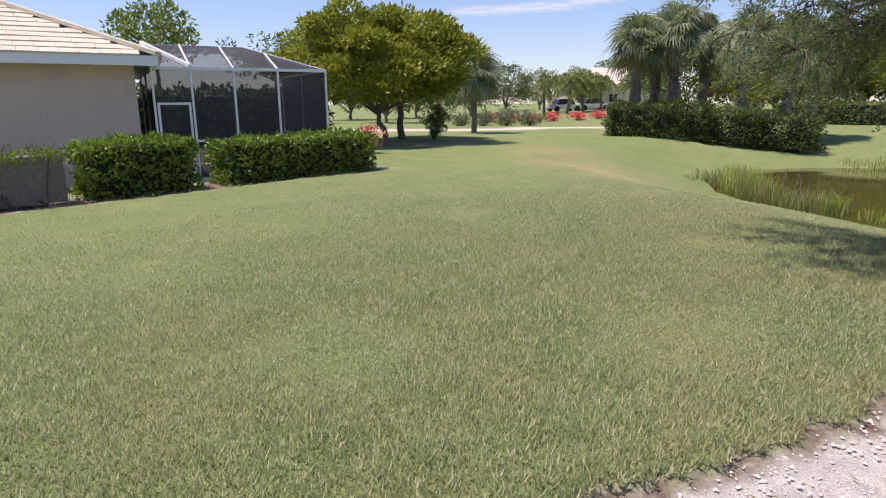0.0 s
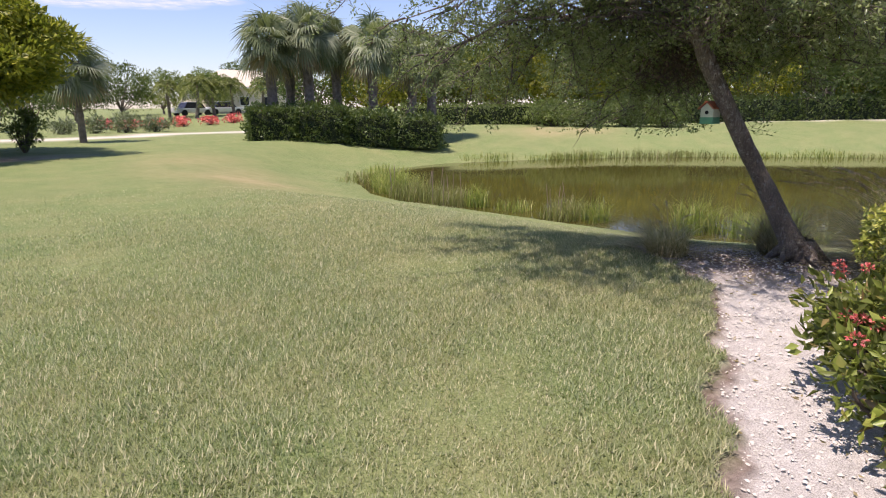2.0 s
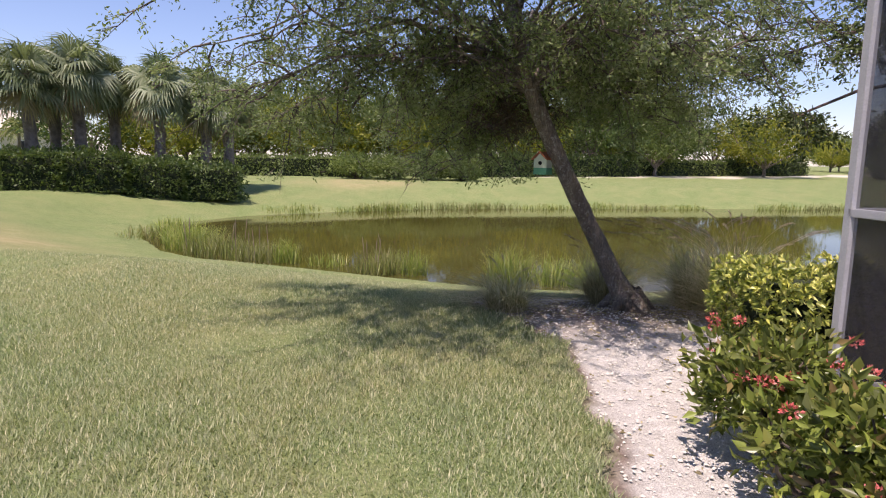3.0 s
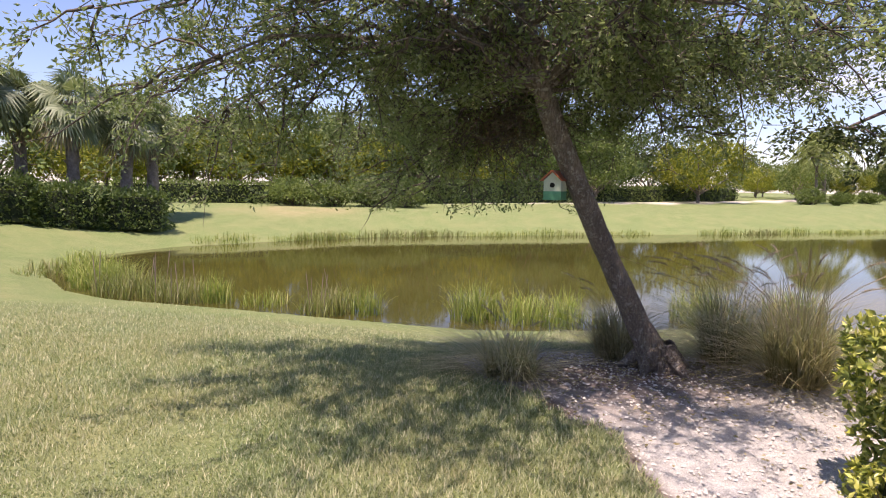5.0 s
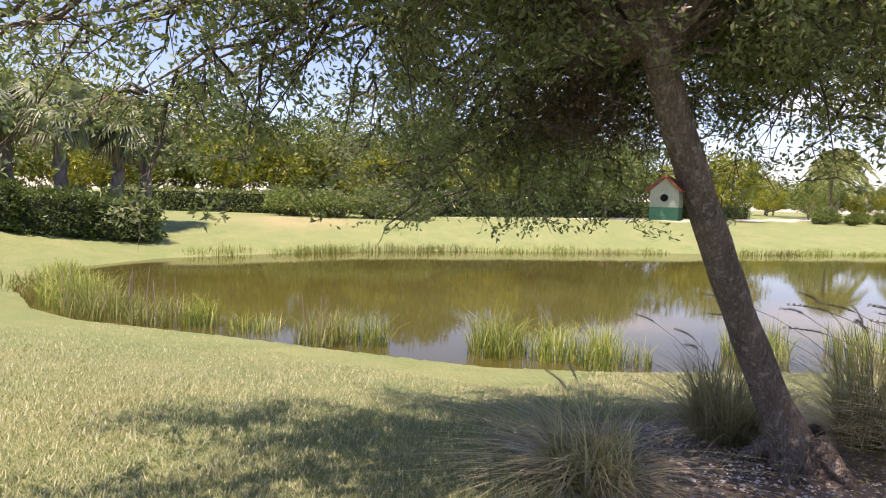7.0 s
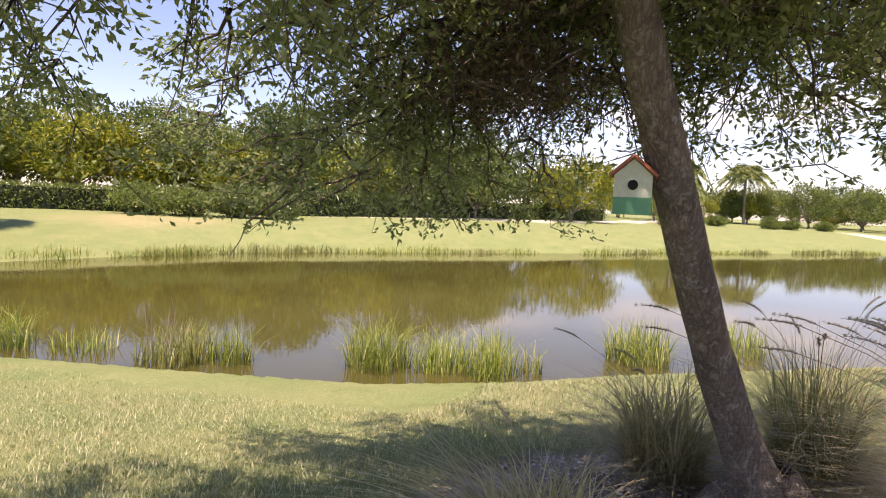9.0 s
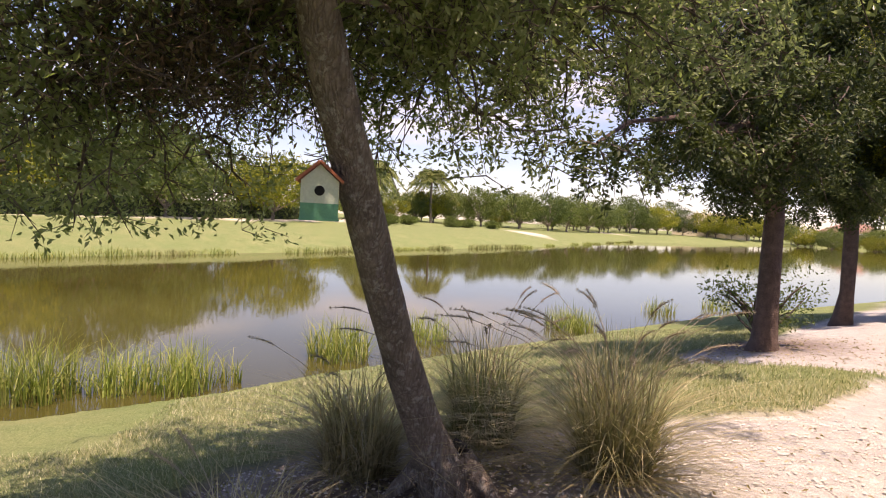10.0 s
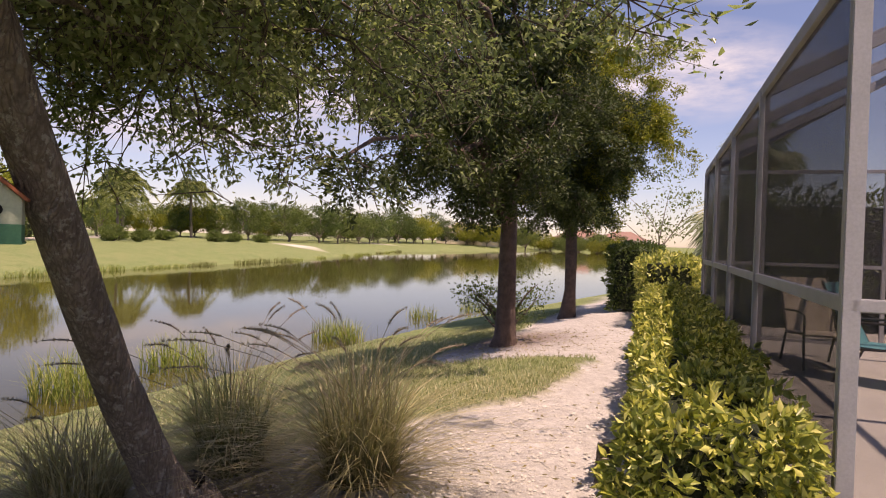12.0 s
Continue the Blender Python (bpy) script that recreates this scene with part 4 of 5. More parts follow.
# ---------------------------------------------------------------- trees beyond the neighbour
place(leafy_tree(5.5, 8.2, 1.5, 0.13, YELLOW_LEAF, BARK, "broad yellow-green tree on a mulched bed", 80, 380, 0.24, 0.11, 0.7, (-0.5, 0.2), blob=0.125, flatten=0.42), -2.3, 27.5)
place(leafy_tree(5.2, 5.0, 1.8, 0.17, YELLOW_LEAF, BARK, "yellow-green tree behind the first", 70, 200, 0.28, 0.12, 0.7), -2.0, 31.0)
place(shrub("shrub", 0.8, 1.7, MID_LEAF, "olive shrub under the trees", 0.12, 0.05, 22, 90), -0.3, 30.0)
place(shrub("red_shrub", 0.5, 1.1, PETAL, "low red-leaved plant at the hedge end", 0.25, 0.04, 10, 30), -2.5, 22.0)
place(fan_palm(3.7, 0.15, "sabal palm with drooping grey-green fans on the lawn", 30, 1.6), 2.0, 36.5)
far_a = place(leafy_tree(10, 8, 5.0, 0.2, MID_LEAF, BARK, "tall tree behind the pool cage", 40, 60, 0.45, 0.2), -24.3, 54.8)
far_b = place(leafy_tree(7.5, 9, 4.0, 0.2, DARK_LEAF, BARK, "grey-green tree behind the pool cage", 30, 60, 0.4, 0.14), -15.0, 57.9)

# palm island: big hedge with sabal palms in it
for x, y, w, h, L in ((10.4, 33.2, 2.5, 1.65, 2.5), (12.5, 32.1, 2.7, 1.75, 2.6), (14.7, 31.1, 2.5, 1.7, 2.5), (16.9, 30.2, 2.6, 1.6, 2.6)):
    hedge("palm_bed_hedge", (x - L / 2 * 0.88, y + L / 2 * 0.42), (x + L / 2 * 0.88, y - L / 2 * 0.42), w, h, DARK_LEAF, "dark green clipped hedge round the palms", 0.15, 0.085, 170, 0.2, group="hedges round the palms")
for x, y, h, s, ln in ((10.7, 34.1, 4.6, 1.5, (-0.5, 0.1)), (12.6, 33.8, 5.1, 1.6, (0.1, 0)), (14.5, 34.6, 4.9, 1.45, (0.1, 0)), (15.5, 32.3, 4.7, 1.5, (0, 0.1)), (17.4, 31.6, 4.2, 1.45, (0.3, 0)), (12.0, 35.4, 4.7, 1.5, (-0.2, 0)), (18.8, 31.6, 4.3, 1.3, (0.2, 0))):
    place(fan_palm(h + 0.35, 0.24, "sabal palm with drooping grey-green fans", 40, s * 1.08, "palms in the hedge island", ln), x, y, 40 * x)

# ---------------------------------------------------------------- far side of the pond
tree_y = leafy_tree(6.5, 9.5, 1.0, 0.18, YELLOW_LEAF, BARK, "yellow-green tree across the pond", 66, 74, 0.424, 0.16, 0.7, group="trees across the pond")
tree_m = leafy_tree(7.5, 9.5, 1.0, 0.2, MID_LEAF, BARK, "mid-green tree across the pond", 66, 74, 0.424, 0.16, 0.8, group="trees across the pond")
tree_d = leafy_tree(8.5, 10.0, 1.0, 0.22, DARK_LEAF, BARK, "dark green tree across the pond", 66, 74, 0.426, 0.17, 0.9, group="trees across the pond")
place(tree_y, 36.5, 48.0)
place(tree_m, 43, 42.5)
place(tree_d, 48, 36.5)
for p, x, y, s in ((tree_m, 27, 54, 0.9), (tree_y, 31.5, 52, 0.85), (tree_y, 24, 49, 0.75), (tree_y, 40, 45.5, 0.95), (tree_y, 46, 44, 0.9), (tree_y, 51, 32, 0.9), (tree_d, 55, 28, 0.95), (tree_m, 59.5, 23.5, 0.85),
                   (tree_d, 20, 52, 0.8), (tree_m, 53, 40, 1.1), (tree_y, 62, 29, 0.9), (tree_y, 68.8, 15.8, 1.0), (tree_m, 84, 20, 0.8), (tree_d, 70, 26, 1.0), (tree_d, 66, 30, 1.1), (tree_d, 74, 22, 0.85), (tree_m, 79, 16, 0.7), (tree_d, 33, 60, 1.0), (tree_m, 66, 27, 0.9), (tree_m, 90, 8, 0.65), (tree_y, 95, 13, 0.6), (tree_m, 70, 33, 0.9), (tree_m, 34, 50.5, 0.9), (tree_d, 38.5, 50, 0.95), (tree_d, 42, 46, 0.9), (tree_d, 50, 38, 1.0), (tree_y, 44, 39.5, 0.8), (tree_d, 57, 32, 1.0), (tree_d, 30, 56, 0.9), (tree_d, 63, 24, 0.8)):
    put(p, x, y, 57 * x, s)
for p, x, y, s in ((tree_y, 99, 8.4, 0.62), (tree_y, 106, 2, 0.55), (tree_m, 111, -9, 0.75), (tree_m, 112, -14, 0.9), (tree_m, 116, -22, 0.9), (tree_d, 117, -28, 0.8), (tree_m, 121, -33, 0.95), (tree_m, 142, -50, 0.85), (tree_d, 148, -58, 0.9), (tree_y, 154, -68, 1.1),
                   (tree_y, 158, -84, 1.05), (tree_y, 160, -97, 1.05), (tree_m, 159, -106, 1.0), (tree_y, 165, -116, 1.0), (tree_m, 150, -128, 0.9), (tree_y, 134, -121, 0.8), (tree_d, 164, -76, 1.0), (tree_m, 128, -40, 0.8), (tree_m, 104, 14, 0.7),
                   (tree_d, 110, -2, 0.6), (tree_d, 132, -44, 0.8), (tree_m, 137, -47, 0.7), (tree_y, 156, -90, 0.9), (tree_d, 170, -110, 1.0), (tree_m, 152, -116, 0.7), (tree_y, 145, -122, 0.7), (tree_m, 157, -134, 0.9), (tree_d, 140, -127, 0.7), (tree_m, 160, -123, 0.9), (tree_d, 168, -66, 1.1)):
    put(p, x, y, 57 * x, s)
row = np.array([(104, 12), (117, -8), (127, -30), (148, -46), (161, -66), (168, -97), (172, -122), (160, -142)], float)
for k in range(44):
    u = 7 * (k + 0.6 * rng.random()) / 44.6
    q = row[int(u)] + (row[int(u) + 1] - row[int(u)]) * (u % 1) + rng.normal(size=2) * 2.5
    put((tree_m, tree_d, tree_y, tree_m)[int(4 * rng.random())], q[0], q[1], 360 * rng.random(), 0.55 + 0.3 * rng.random())
for p, x, y, s in ((tree_d, 9, 86, 0.7), (tree_m, 14, 88, 0.7), (tree_d, 4, 82, 0.75), (tree_m, 19, 84, 0.7), (tree_d, -3, 78, 0.8), (tree_m, -10, 70, 0.9), (tree_d, 26, 95, 0.8), (tree_d, 0, 66, 0.6), (tree_m, -5, 58, 0.7)):
    put(p, x, y, 57 * x, s)
hedge("backdrop_hedge", (-15, 25.5), (-5.5, 29.5), 2.2, 2.6, DARK_LEAF, "tall dark hedge behind the pool cage", 0.24, 0.13, 60, 0.2)
coco = place(feather_palm(7.6, 0.2, "coconut palm with arching yellow-green fronds", 24, 4.6, "coconut palms"), 98.7, 5.2)
put(coco, 108.2, -4.6, 120, 1.0)
put(coco, 82, 5.6, 70, 0.72)
queen = place(feather_palm(3.6, 0.16, "small feather palm beside the car park", 18, 2.2, "feather palms", "queen_palm"), 13.9, 68.6)
for x, y in ((16, 70), (18.5, 71.5), (21, 70), (12, 72)):
    put(queen, x, y, 50 * x, 0.9)
hedge("far_hedge", (24, 44.5), (34.5, 37.5), 1.6, 1.5, MID_LEAF, "long clipped hedge across the pond", 0.2, 0.11, 60, 0.1, group="hedges across the pond")
hedge("far_hedge", (58, 26), (67, 19.5), 1.6, 1.5, MID_LEAF, "long clipped hedge across the pond", 0.2, 0.11, 60, 0.1, group="hedges across the pond")
hedge("far_hedge", (38, 35.5), (57, 24.5), 2.0, 1.9, DARK_LEAF, "dark hedge under the trees across the pond", 0.24, 0.13, 50, 0.15, group="hedges across the pond")
hedge("far_hedge", (68, 20), (78, 14), 2.0, 1.6, DARK_LEAF, "dark hedge under the trees across the pond", 0.24, 0.13, 50, 0.15, group="hedges across the pond")
for x, y, r, h in ((31.8, 35.6, 1.6, 1.9), (33.6, 33.8, 1.5, 1.8), (35.3, 31.8, 1.5, 1.9), (37, 29.8, 1.5, 1.8), (76.8, 6.2, 1.6, 1.7), (77.5, 3.6, 0.9, 1.2), (88, 0.5, 1.5, 1.3), (92, -6, 1.6, 1.4), (96, -9, 1.5, 1.3), (101, -14, 1.5, 1.2), (85, 3, 1.3, 1.2)):
    place(shrub("shrub", r + (0.5 if x < 40 else 0.0), h, MID_LEAF, "rounded green shrub across the pond", 0.2, 0.1, 34, 110, group="shrubs across the pond"), x, y)
for k in range(8):
    place(shrub("bougainvillea", 1.1, 0.75, PETAL, "low red-flowering shrub by the car park", 0.2, 0.1, 12, 40, group="red shrubs by the car park"), 4.5 + 2.1 * k, 58.5 + 0.3 * math.sin(k * 3.0))
for k in range(4):
    place(shrub("grey_shrub", 1.2, 1.2, PALM_LEAF, "grey-green spiky low shrub", 0.3, 0.06, 14, 50, group="grey shrubs by the cart path"), 1.5 + 1.9 * k, 49.5)
simple_house("far_house", 25, 92, 10, 14, 9, 3.4, STUCCO_TAN, TILE, "tan stucco house behind the palms", 4)
simple_house("far_house", 170, -92, 60, 20, 12, 3.6, STUCCO_TAN, TILE, "pale house at the end of the pond", 5, "houses at the pond's end")
simple_house("far_house", 180, -146, 40, 18, 12, 3.4, STUCCO, TILE_RED, "house with a red tiled roof at the pond's end", 4, "houses at the pond's end")
simple_house("far_house", 171, -158, 40, 18, 12, 3.2, STUCCO_TAN, TILE_RED, "house with a red tiled roof at the pond's end", 4, "houses at the pond's end")


def car(x, y, rz, label):
    ob = thing("car", x, y, g1(x, y), rz, label, "car", "parked cars")
    bm = boxes((-2.2, 2.2, -0.85, 0.85, 0.3, 0.85), bevel=0.12)
    part("body", bm, CAR_WHITE, ob)
    bm = bmesh.new()
    box(bm, -1.3, 1.2, -0.75, 0.75, 0.8, 1.42)
    for v in bm.verts:
        if v.co.z > 1.1:
            v.co.x *= 0.65
            v.co.y *= 0.85
    part("window", bm, CAR_GLASS, ob)
    part("roof", boxes((-0.85, 0.78, -0.62, 0.62, 1.41, 1.47), bevel=0.02), CAR_WHITE, ob)
    for sx in (-1.35, 1.35):
        for sy in (-0.8, 0.8):
            bm = bmesh.new()
            bmesh.ops.create_cone(bm, cap_ends=True, segments=20, radius1=0.32, radius2=0.32, depth=0.2, matrix=pose(sx, sy, 0.32, 90))
            part("wheel", bm, RUBBER, ob)
    return ob


car(14.6, 74, 20, "white parked car beyond the red shrubs")
car(18.5, 76, 10, "white parked car beyond the red shrubs")
car(76, 18, 60, "white parked car under the trees across the pond")

# ---------------------------------------------------------------- thin clouds
def cloud_material():
    mt, t, b = mat_base("thin_cloud")
    co = coords(t)
    g = t.nodes.new("ShaderNodeTexGradient")
    g.gradient_type = "SPHERICAL"
    t.links.new(co, g.inputs[0])
    mul = t.nodes.new("ShaderNodeMath")
    mul.operation = "MULTIPLY"
    t.links.new(ramp(t, noise_fac(t, 2.6, 7, 0.62), [(0.3, (0, 0, 0)), (0.62, (1, 1, 1))]), mul.inputs[0])
    t.links.new(ramp(t, g.outputs[1], [(0.0, (0, 0, 0)), (0.55, (0.9, 0.9, 0.9))]), mul.inputs[1])
    em = t.nodes.new("ShaderNodeEmission")
    em.inputs[0].default_value, em.inputs[1].default_value = (0.86, 0.95, 1.08, 1), 0.75
    tr = t.nodes.new("ShaderNodeBsdfTransparent")
    mx = t.nodes.new("ShaderNodeMixShader")
    for k, sock in enumerate((mul.outputs[0], tr.outputs[0], em.outputs[0])):
        t.links.new(sock, mx.inputs[k])
    t.links.new(mx.outputs[0], t.nodes["Material Output"].inputs[0])
    return mt


CLOUD = cloud_material()
for az, el, w, h in ((-4.0, 8.0, 110, 14), (-9.0, 8.2, 120, 15), (-13.5, 8.6, 80, 11), (-95, 9, 420, 70), (-112, 13, 420, 110), (-135, 15, 420, 130), (-150, 24, 420, 120), (-70, 10, 320, 60)):
    a, e, R = radians(az), radians(el), 1500.0
    bm = bmesh.new()
    bmesh.ops.create_circle(bm, cap_ends=True, segments=32, radius=1.0)
    c = solo("cloud", bm, CLOUD, "thin white cloud in a blue sky", "cloud", "clouds", kind="structure")
    c.matrix_world = look((-math.sin(a) * R * math.cos(e), math.cos(a) * R * math.cos(e), R * math.sin(e)), (0, 0, 0)) @ Matrix.Diagonal((w, h, 1, 1))
    c.visible_shadow = False

# ---------------------------------------------------------------- the live oak
oak = thing("live_oak", 0, 0, 0, 0, "leaning live oak with small dark green leaves", "tree")
TRUNK = np.array([(7.08, 5.2, -0.15), (7.02, 5.27, 0.0), (6.9, 5.44, 0.4), (6.72, 5.58, 0.8), (6.5, 5.7, 1.2), (6.29, 5.81, 1.6), (6.1, 5.93, 2.0), (5.92, 6.02, 2.4), (5.79, 6.1, 2.9), (5.78, 6.15, 3.6), (5.85, 6.25, 4.6)])
tt = np.linspace(0, 1, 34)
tp = np.stack([np.interp(tt, np.linspace(0, 1, len(TRUNK)), TRUNK[:, k]) for k in range(3)], 1)
for _ in range(3):
    tp[1:-1] = (tp[:-2] + 2 * tp[1:-1] + tp[2:]) / 4
tr = np.interp(tp[:, 2], [-0.12, 0.06, 0.3, 0.9, 1.9, 2.4, 3.3, 4.9], [0.21, 0.14, 0.104, 0.09, 0.086, 0.08, 0.055, 0.02])
s = Soup()
tube(s, tp, tr, 14, 0.035)
part("trunk", s, BARK, oak)
for k in range(5):
    s = Soup()
    a = 1.3 * k + 0.4
    q = np.array([7.03, 5.26, 0.0]) + np.array([math.cos(a), math.sin(a), 0]) * np.linspace(0.08, 0.34, 5)[:, None] + np.array([0, 0, 1]) * np.linspace(0.12, -0.1, 5)[:, None]
    tube(s, q, [0.09, 0.07, 0.055, 0.04, 0.02], 7, 0.05)
    part("root", s, BARK, oak)

CAM_LINE = np.array([(0.0, 0.0), (0.25, 2.35), (1.5, 4.0), (2.5, 4.9), (3.4, 5.75), (3.7, 5.7)])


def clear_of_walk(p, gap):
    """True where p keeps clear of the walked line at head height."""
    best = np.full(len(p), 9.0)
    for a, b in zip(CAM_LINE, CAM_LINE[1:]):
        e = b - a
        h = np.clip(((p[:, :2] - a) @ e) / (e @ e), 0, 1)
        best = np.minimum(best, np.linalg.norm(p[:, :2] - a - h[:, None] * e, axis=1))
    return (best > gap) | (p[:, 2] > 2.35)


def oak_crown(ob, starts, center, radii, leaf, bark, lmat, low, nlimb=36, sub=6, sprays=9, leaves=40, gap=1.5, extra=(), ball=0.13, thick=0.0075, keep_open=None, airy=99.0):
    """Limbs from the trunk, branches on the limbs, and sprays of small leaves on the branches."""
    center = np.asarray(center, float)
    tips, d = clump_points(nlimb, center, np.asarray(radii) * 0.82, 0.5)
    tips[:, 2] = np.maximum(tips[:, 2], low + 0.4 + 0.5 * rng.random(nlimb))
    tips = np.concatenate([tips[clear_of_walk(tips, gap + 0.45)], np.array(extra, float).reshape(-1, 3)])
    twig, lv, full = Soup(), Soup(), sprays
    for tip in tips:
        sprays = full if tip[2] < airy else max(2, int(full * 0.65))
        st = starts[np.argmin(np.linalg.norm(starts - tip, axis=1) + 1.2 * np.maximum(0, starts[:, 2] - tip[2] + 0.5))]
        s = Soup()
        t = np.linspace(0, 1, 9)[:, None]
        ln = np.linalg.norm(tip - st)
        p = st + (tip - st) * t + np.array([0, 0, 0.14]) * ln * np.sin(np.pi * t) + rng.normal(size=(9, 3)) * 0.03 * ln * np.sin(np.pi * t)
        tube(s, p, (0.007 + thick * ln) * (1 - 0.8 * t[:, 0]), 6, 0.06)
        part("limb", s, bark, ob)
        for k in range(sub):
            o = p[3 + int(5.99 * rng.random())] if k else p[-1]
            di = unit(rng.normal(size=3) * [1, 1, 0.55] + 0.5 * unit(o - center) + [0, 0, -0.1])
            bl = 0.35 + 0.55 * rng.random()
            u = np.linspace(0, 1, 6)[:, None]
            q = o + di * bl * u - np.array([0, 0, 0.28]) * bl * u**2 + rng.normal(size=(6, 3)) * 0.02
            end = q[-1:]
            if not clear_of_walk(end, gap)[0] or (keep_open and end[0, 0] < keep_open[0] and end[0, 1] < keep_open[1] and end[0, 2] < keep_open[2]):
                continue
            tube(twig, q, 0.011 * (1.1 - u[:, 0]), 4)
            sp = q[1 + (rng.random(sprays) * 4.99).astype(int)]
            sd = unit(rng.normal(size=(sprays, 3)) * [1, 1, 0.7] + 0.6 * di + [0, 0, -0.25])
            sl = 0.1 + 0.2 * rng.random(sprays)
            e = sp + sd * sl[:, None]
            ok = clear_of_walk(e, gap) & (e[:, 2] > low - 0.1)
            if keep_open:
                ok &= ~((e[:, 0] < keep_open[0]) & (e[:, 1] < keep_open[1]) & (e[:, 2] < keep_open[2]))
            for a, z in zip(sp[ok], e[ok]):
                tube(twig, [a, z], [0.004, 0.0015], 3)
            n = int(ok.sum())
            if not n:
                continue
            f = rng.random((n, leaves, 1)) ** 0.7
            c = sp[ok][:, None] + (e - sp)[ok][:, None] * (0.25 + 0.85 * f) + rng.normal(size=(n, leaves, 3)) * 0.035 * (ball / 0.13)
            ax = sd[ok][:, None] * 0.8 + rng.normal(size=(n, leaves, 3)) * 0.7 + [0, 0, 0.05]
            c, ax = c.reshape(-1, 3), ax.reshape(-1, 3)
            leaf_quads(lv, c, ax, leaf * (0.6 + 0.7 * rng.random(len(c))), leaf * 0.42 * (0.7 + 0.5 * rng.random(len(c))))
    part("twig", twig, TWIG, ob)
    part("crown", lv, lmat, ob)


oak_crown(oak, tp[22:-1], (5.8, 6.0, 3.4), (3.1, 3.5, 2.1), 0.046, BARK, OAK_LEAF, 1.35, 26, 7, 10, 18, 1.45,
          [(6.8, 7.9, 1.75), (7.2, 7.3, 1.65), (7.4, 6.7, 1.75), (6.5, 8.3, 1.9), (7.6, 7.6, 2.1), (7.0, 6.9, 2.2), (7.7, 6.2, 2.3), (6.6, 7.2, 2.0), (4.6, 8.2, 2.0), (5.3, 8.6, 2.1), (6.0, 7.8, 2.3),
           (6.8, 4.2, 2.7), (7.2, 3.8, 2.9), (7.6, 4.6, 2.5), (5.3, 4.2, 3.0), (7.0, 3.0, 3.2), 
           (3.6, 5.6, 3.2), (3.2, 6.2, 3.4), (4.0, 5.0, 3.3), (3.9, 6.6, 3.0), (3.0, 5.4, 3.8), (4.4, 5.6, 3.6), (4.4, 4.6, 3.5), (3.5, 4.8, 3.9), (4.6, 6.2, 3.2), (3.9, 7.4, 2.6),
           (4.4, 7.9, 2.6), (4.2, 7.0, 3.0), (4.8, 7.4, 2.5), (5.0, 7.8, 2.9), (5.2, 7.2, 2.6), (4.5, 8.0, 3.1), (5.4, 5.2, 2.9), (5.0, 5.6, 2.6), (5.2, 4.7, 2.8), (5.7, 5.0, 2.9), (5.0, 6.3, 2.6), (5.5, 6.6, 2.6), (6.2, 5.0, 2.9), (5.6, 4.2, 3.0), (6.2, 3.9, 3.1), (5.9, 4.6, 3.2), (6.5, 4.4, 3.2), (5.4, 3.7, 3.3),
           # two rows of high limbs, mostly out of view, added to shade the lawn
           (4.0, 5.2, 4.4), (4.8, 4.9, 4.7), (4.2, 6.2, 4.5), (5.0, 5.8, 5.0), (4.4, 7.2, 4.3), (5.2, 7.0, 4.8), (3.6, 6.8, 4.1), (3.5, 5.9, 4.3), (5.0, 8.0, 4.2), (4.1, 7.9, 3.9),
           (2.7, 5.9, 3.8), (2.6, 5.3, 4.0), (3.1, 5.2, 4.2), (2.5, 6.5, 3.9), (3.2, 6.7, 4.1), (2.9, 6.2, 4.4), (3.4, 5.7, 4.6), (3.6, 5.2, 4.1), (3.0, 7.1, 3.8),
           (6.6, 5.0, 2.5), (6.9, 5.4, 2.6), (6.6, 4.6, 2.6), (7.1, 4.9, 2.45), (7.3, 5.3, 2.5), (6.3, 5.3, 2.7), (7.0, 4.4, 2.5), (6.9, 4.7, 2.9),
           (7.2, 7.8, 1.9), (6.9, 7.5, 1.6), (7.3, 6.9, 2.0), (6.6, 7.8, 1.6),
           (3.5, 7.7, 2.5), (4.1, 8.2, 2.2), (3.9, 7.6, 2.2), (4.5, 8.5, 2.3), (3.1, 7.2, 2.9), (4.8, 8.2, 2.1),
           (8.2, 4.8, 2.9), (8.9, 5.2, 3.2), (9.6, 4.4, 3.25), (8.0, 5.8, 3.0), (7.1, 6.5, 2.5), (7.0, 6.2, 2.8),
           (7.6, 6.6, 3.2), (8.2, 6.4, 3.1), (7.9, 7.2, 3.0), (8.6, 6.0, 3.2), (7.2, 7.0, 3.2), (8.4, 7.2, 3.2), (7.6, 5.4, 2.5), (8.0, 5.2, 2.4), (7.4, 5.0, 2.7)], keep_open=(6.7, 6.75, 2.05), airy=3.3)
s = Soup()
for _ in range(480):
    c = np.array([6.55, 6.55, 2.04]) + rng.normal(size=3) * [0.3, 0.32, 0.16]
    v = unit(rng.normal(size=3)) * (0.06 + 0.1 * rng.random())
    tube(s, [c - v, c + rng.normal(size=3) * 0.03, c + v], [0.0025, 0.003, 0.0015], 3)
tagged(part("dead_twig_tangle", s, TWIG, oak, "tangle of dead brown twigs"), kind="stuff")
s = Soup()
c = np.array([6.55, 6.55, 2.06]) + rng.normal(size=(1700, 3)) * [0.2, 0.24, 0.11]
leaf_quads(s, c, rng.normal(size=c.shape) + [0, 0, -0.3], 0.035 + 0.02 * rng.random(1700), 0.016)
tagged(part("dead_leaves", s, DEAD_LEAF, oak, "withered dark brown leaves in the tangle"), kind="stuff")


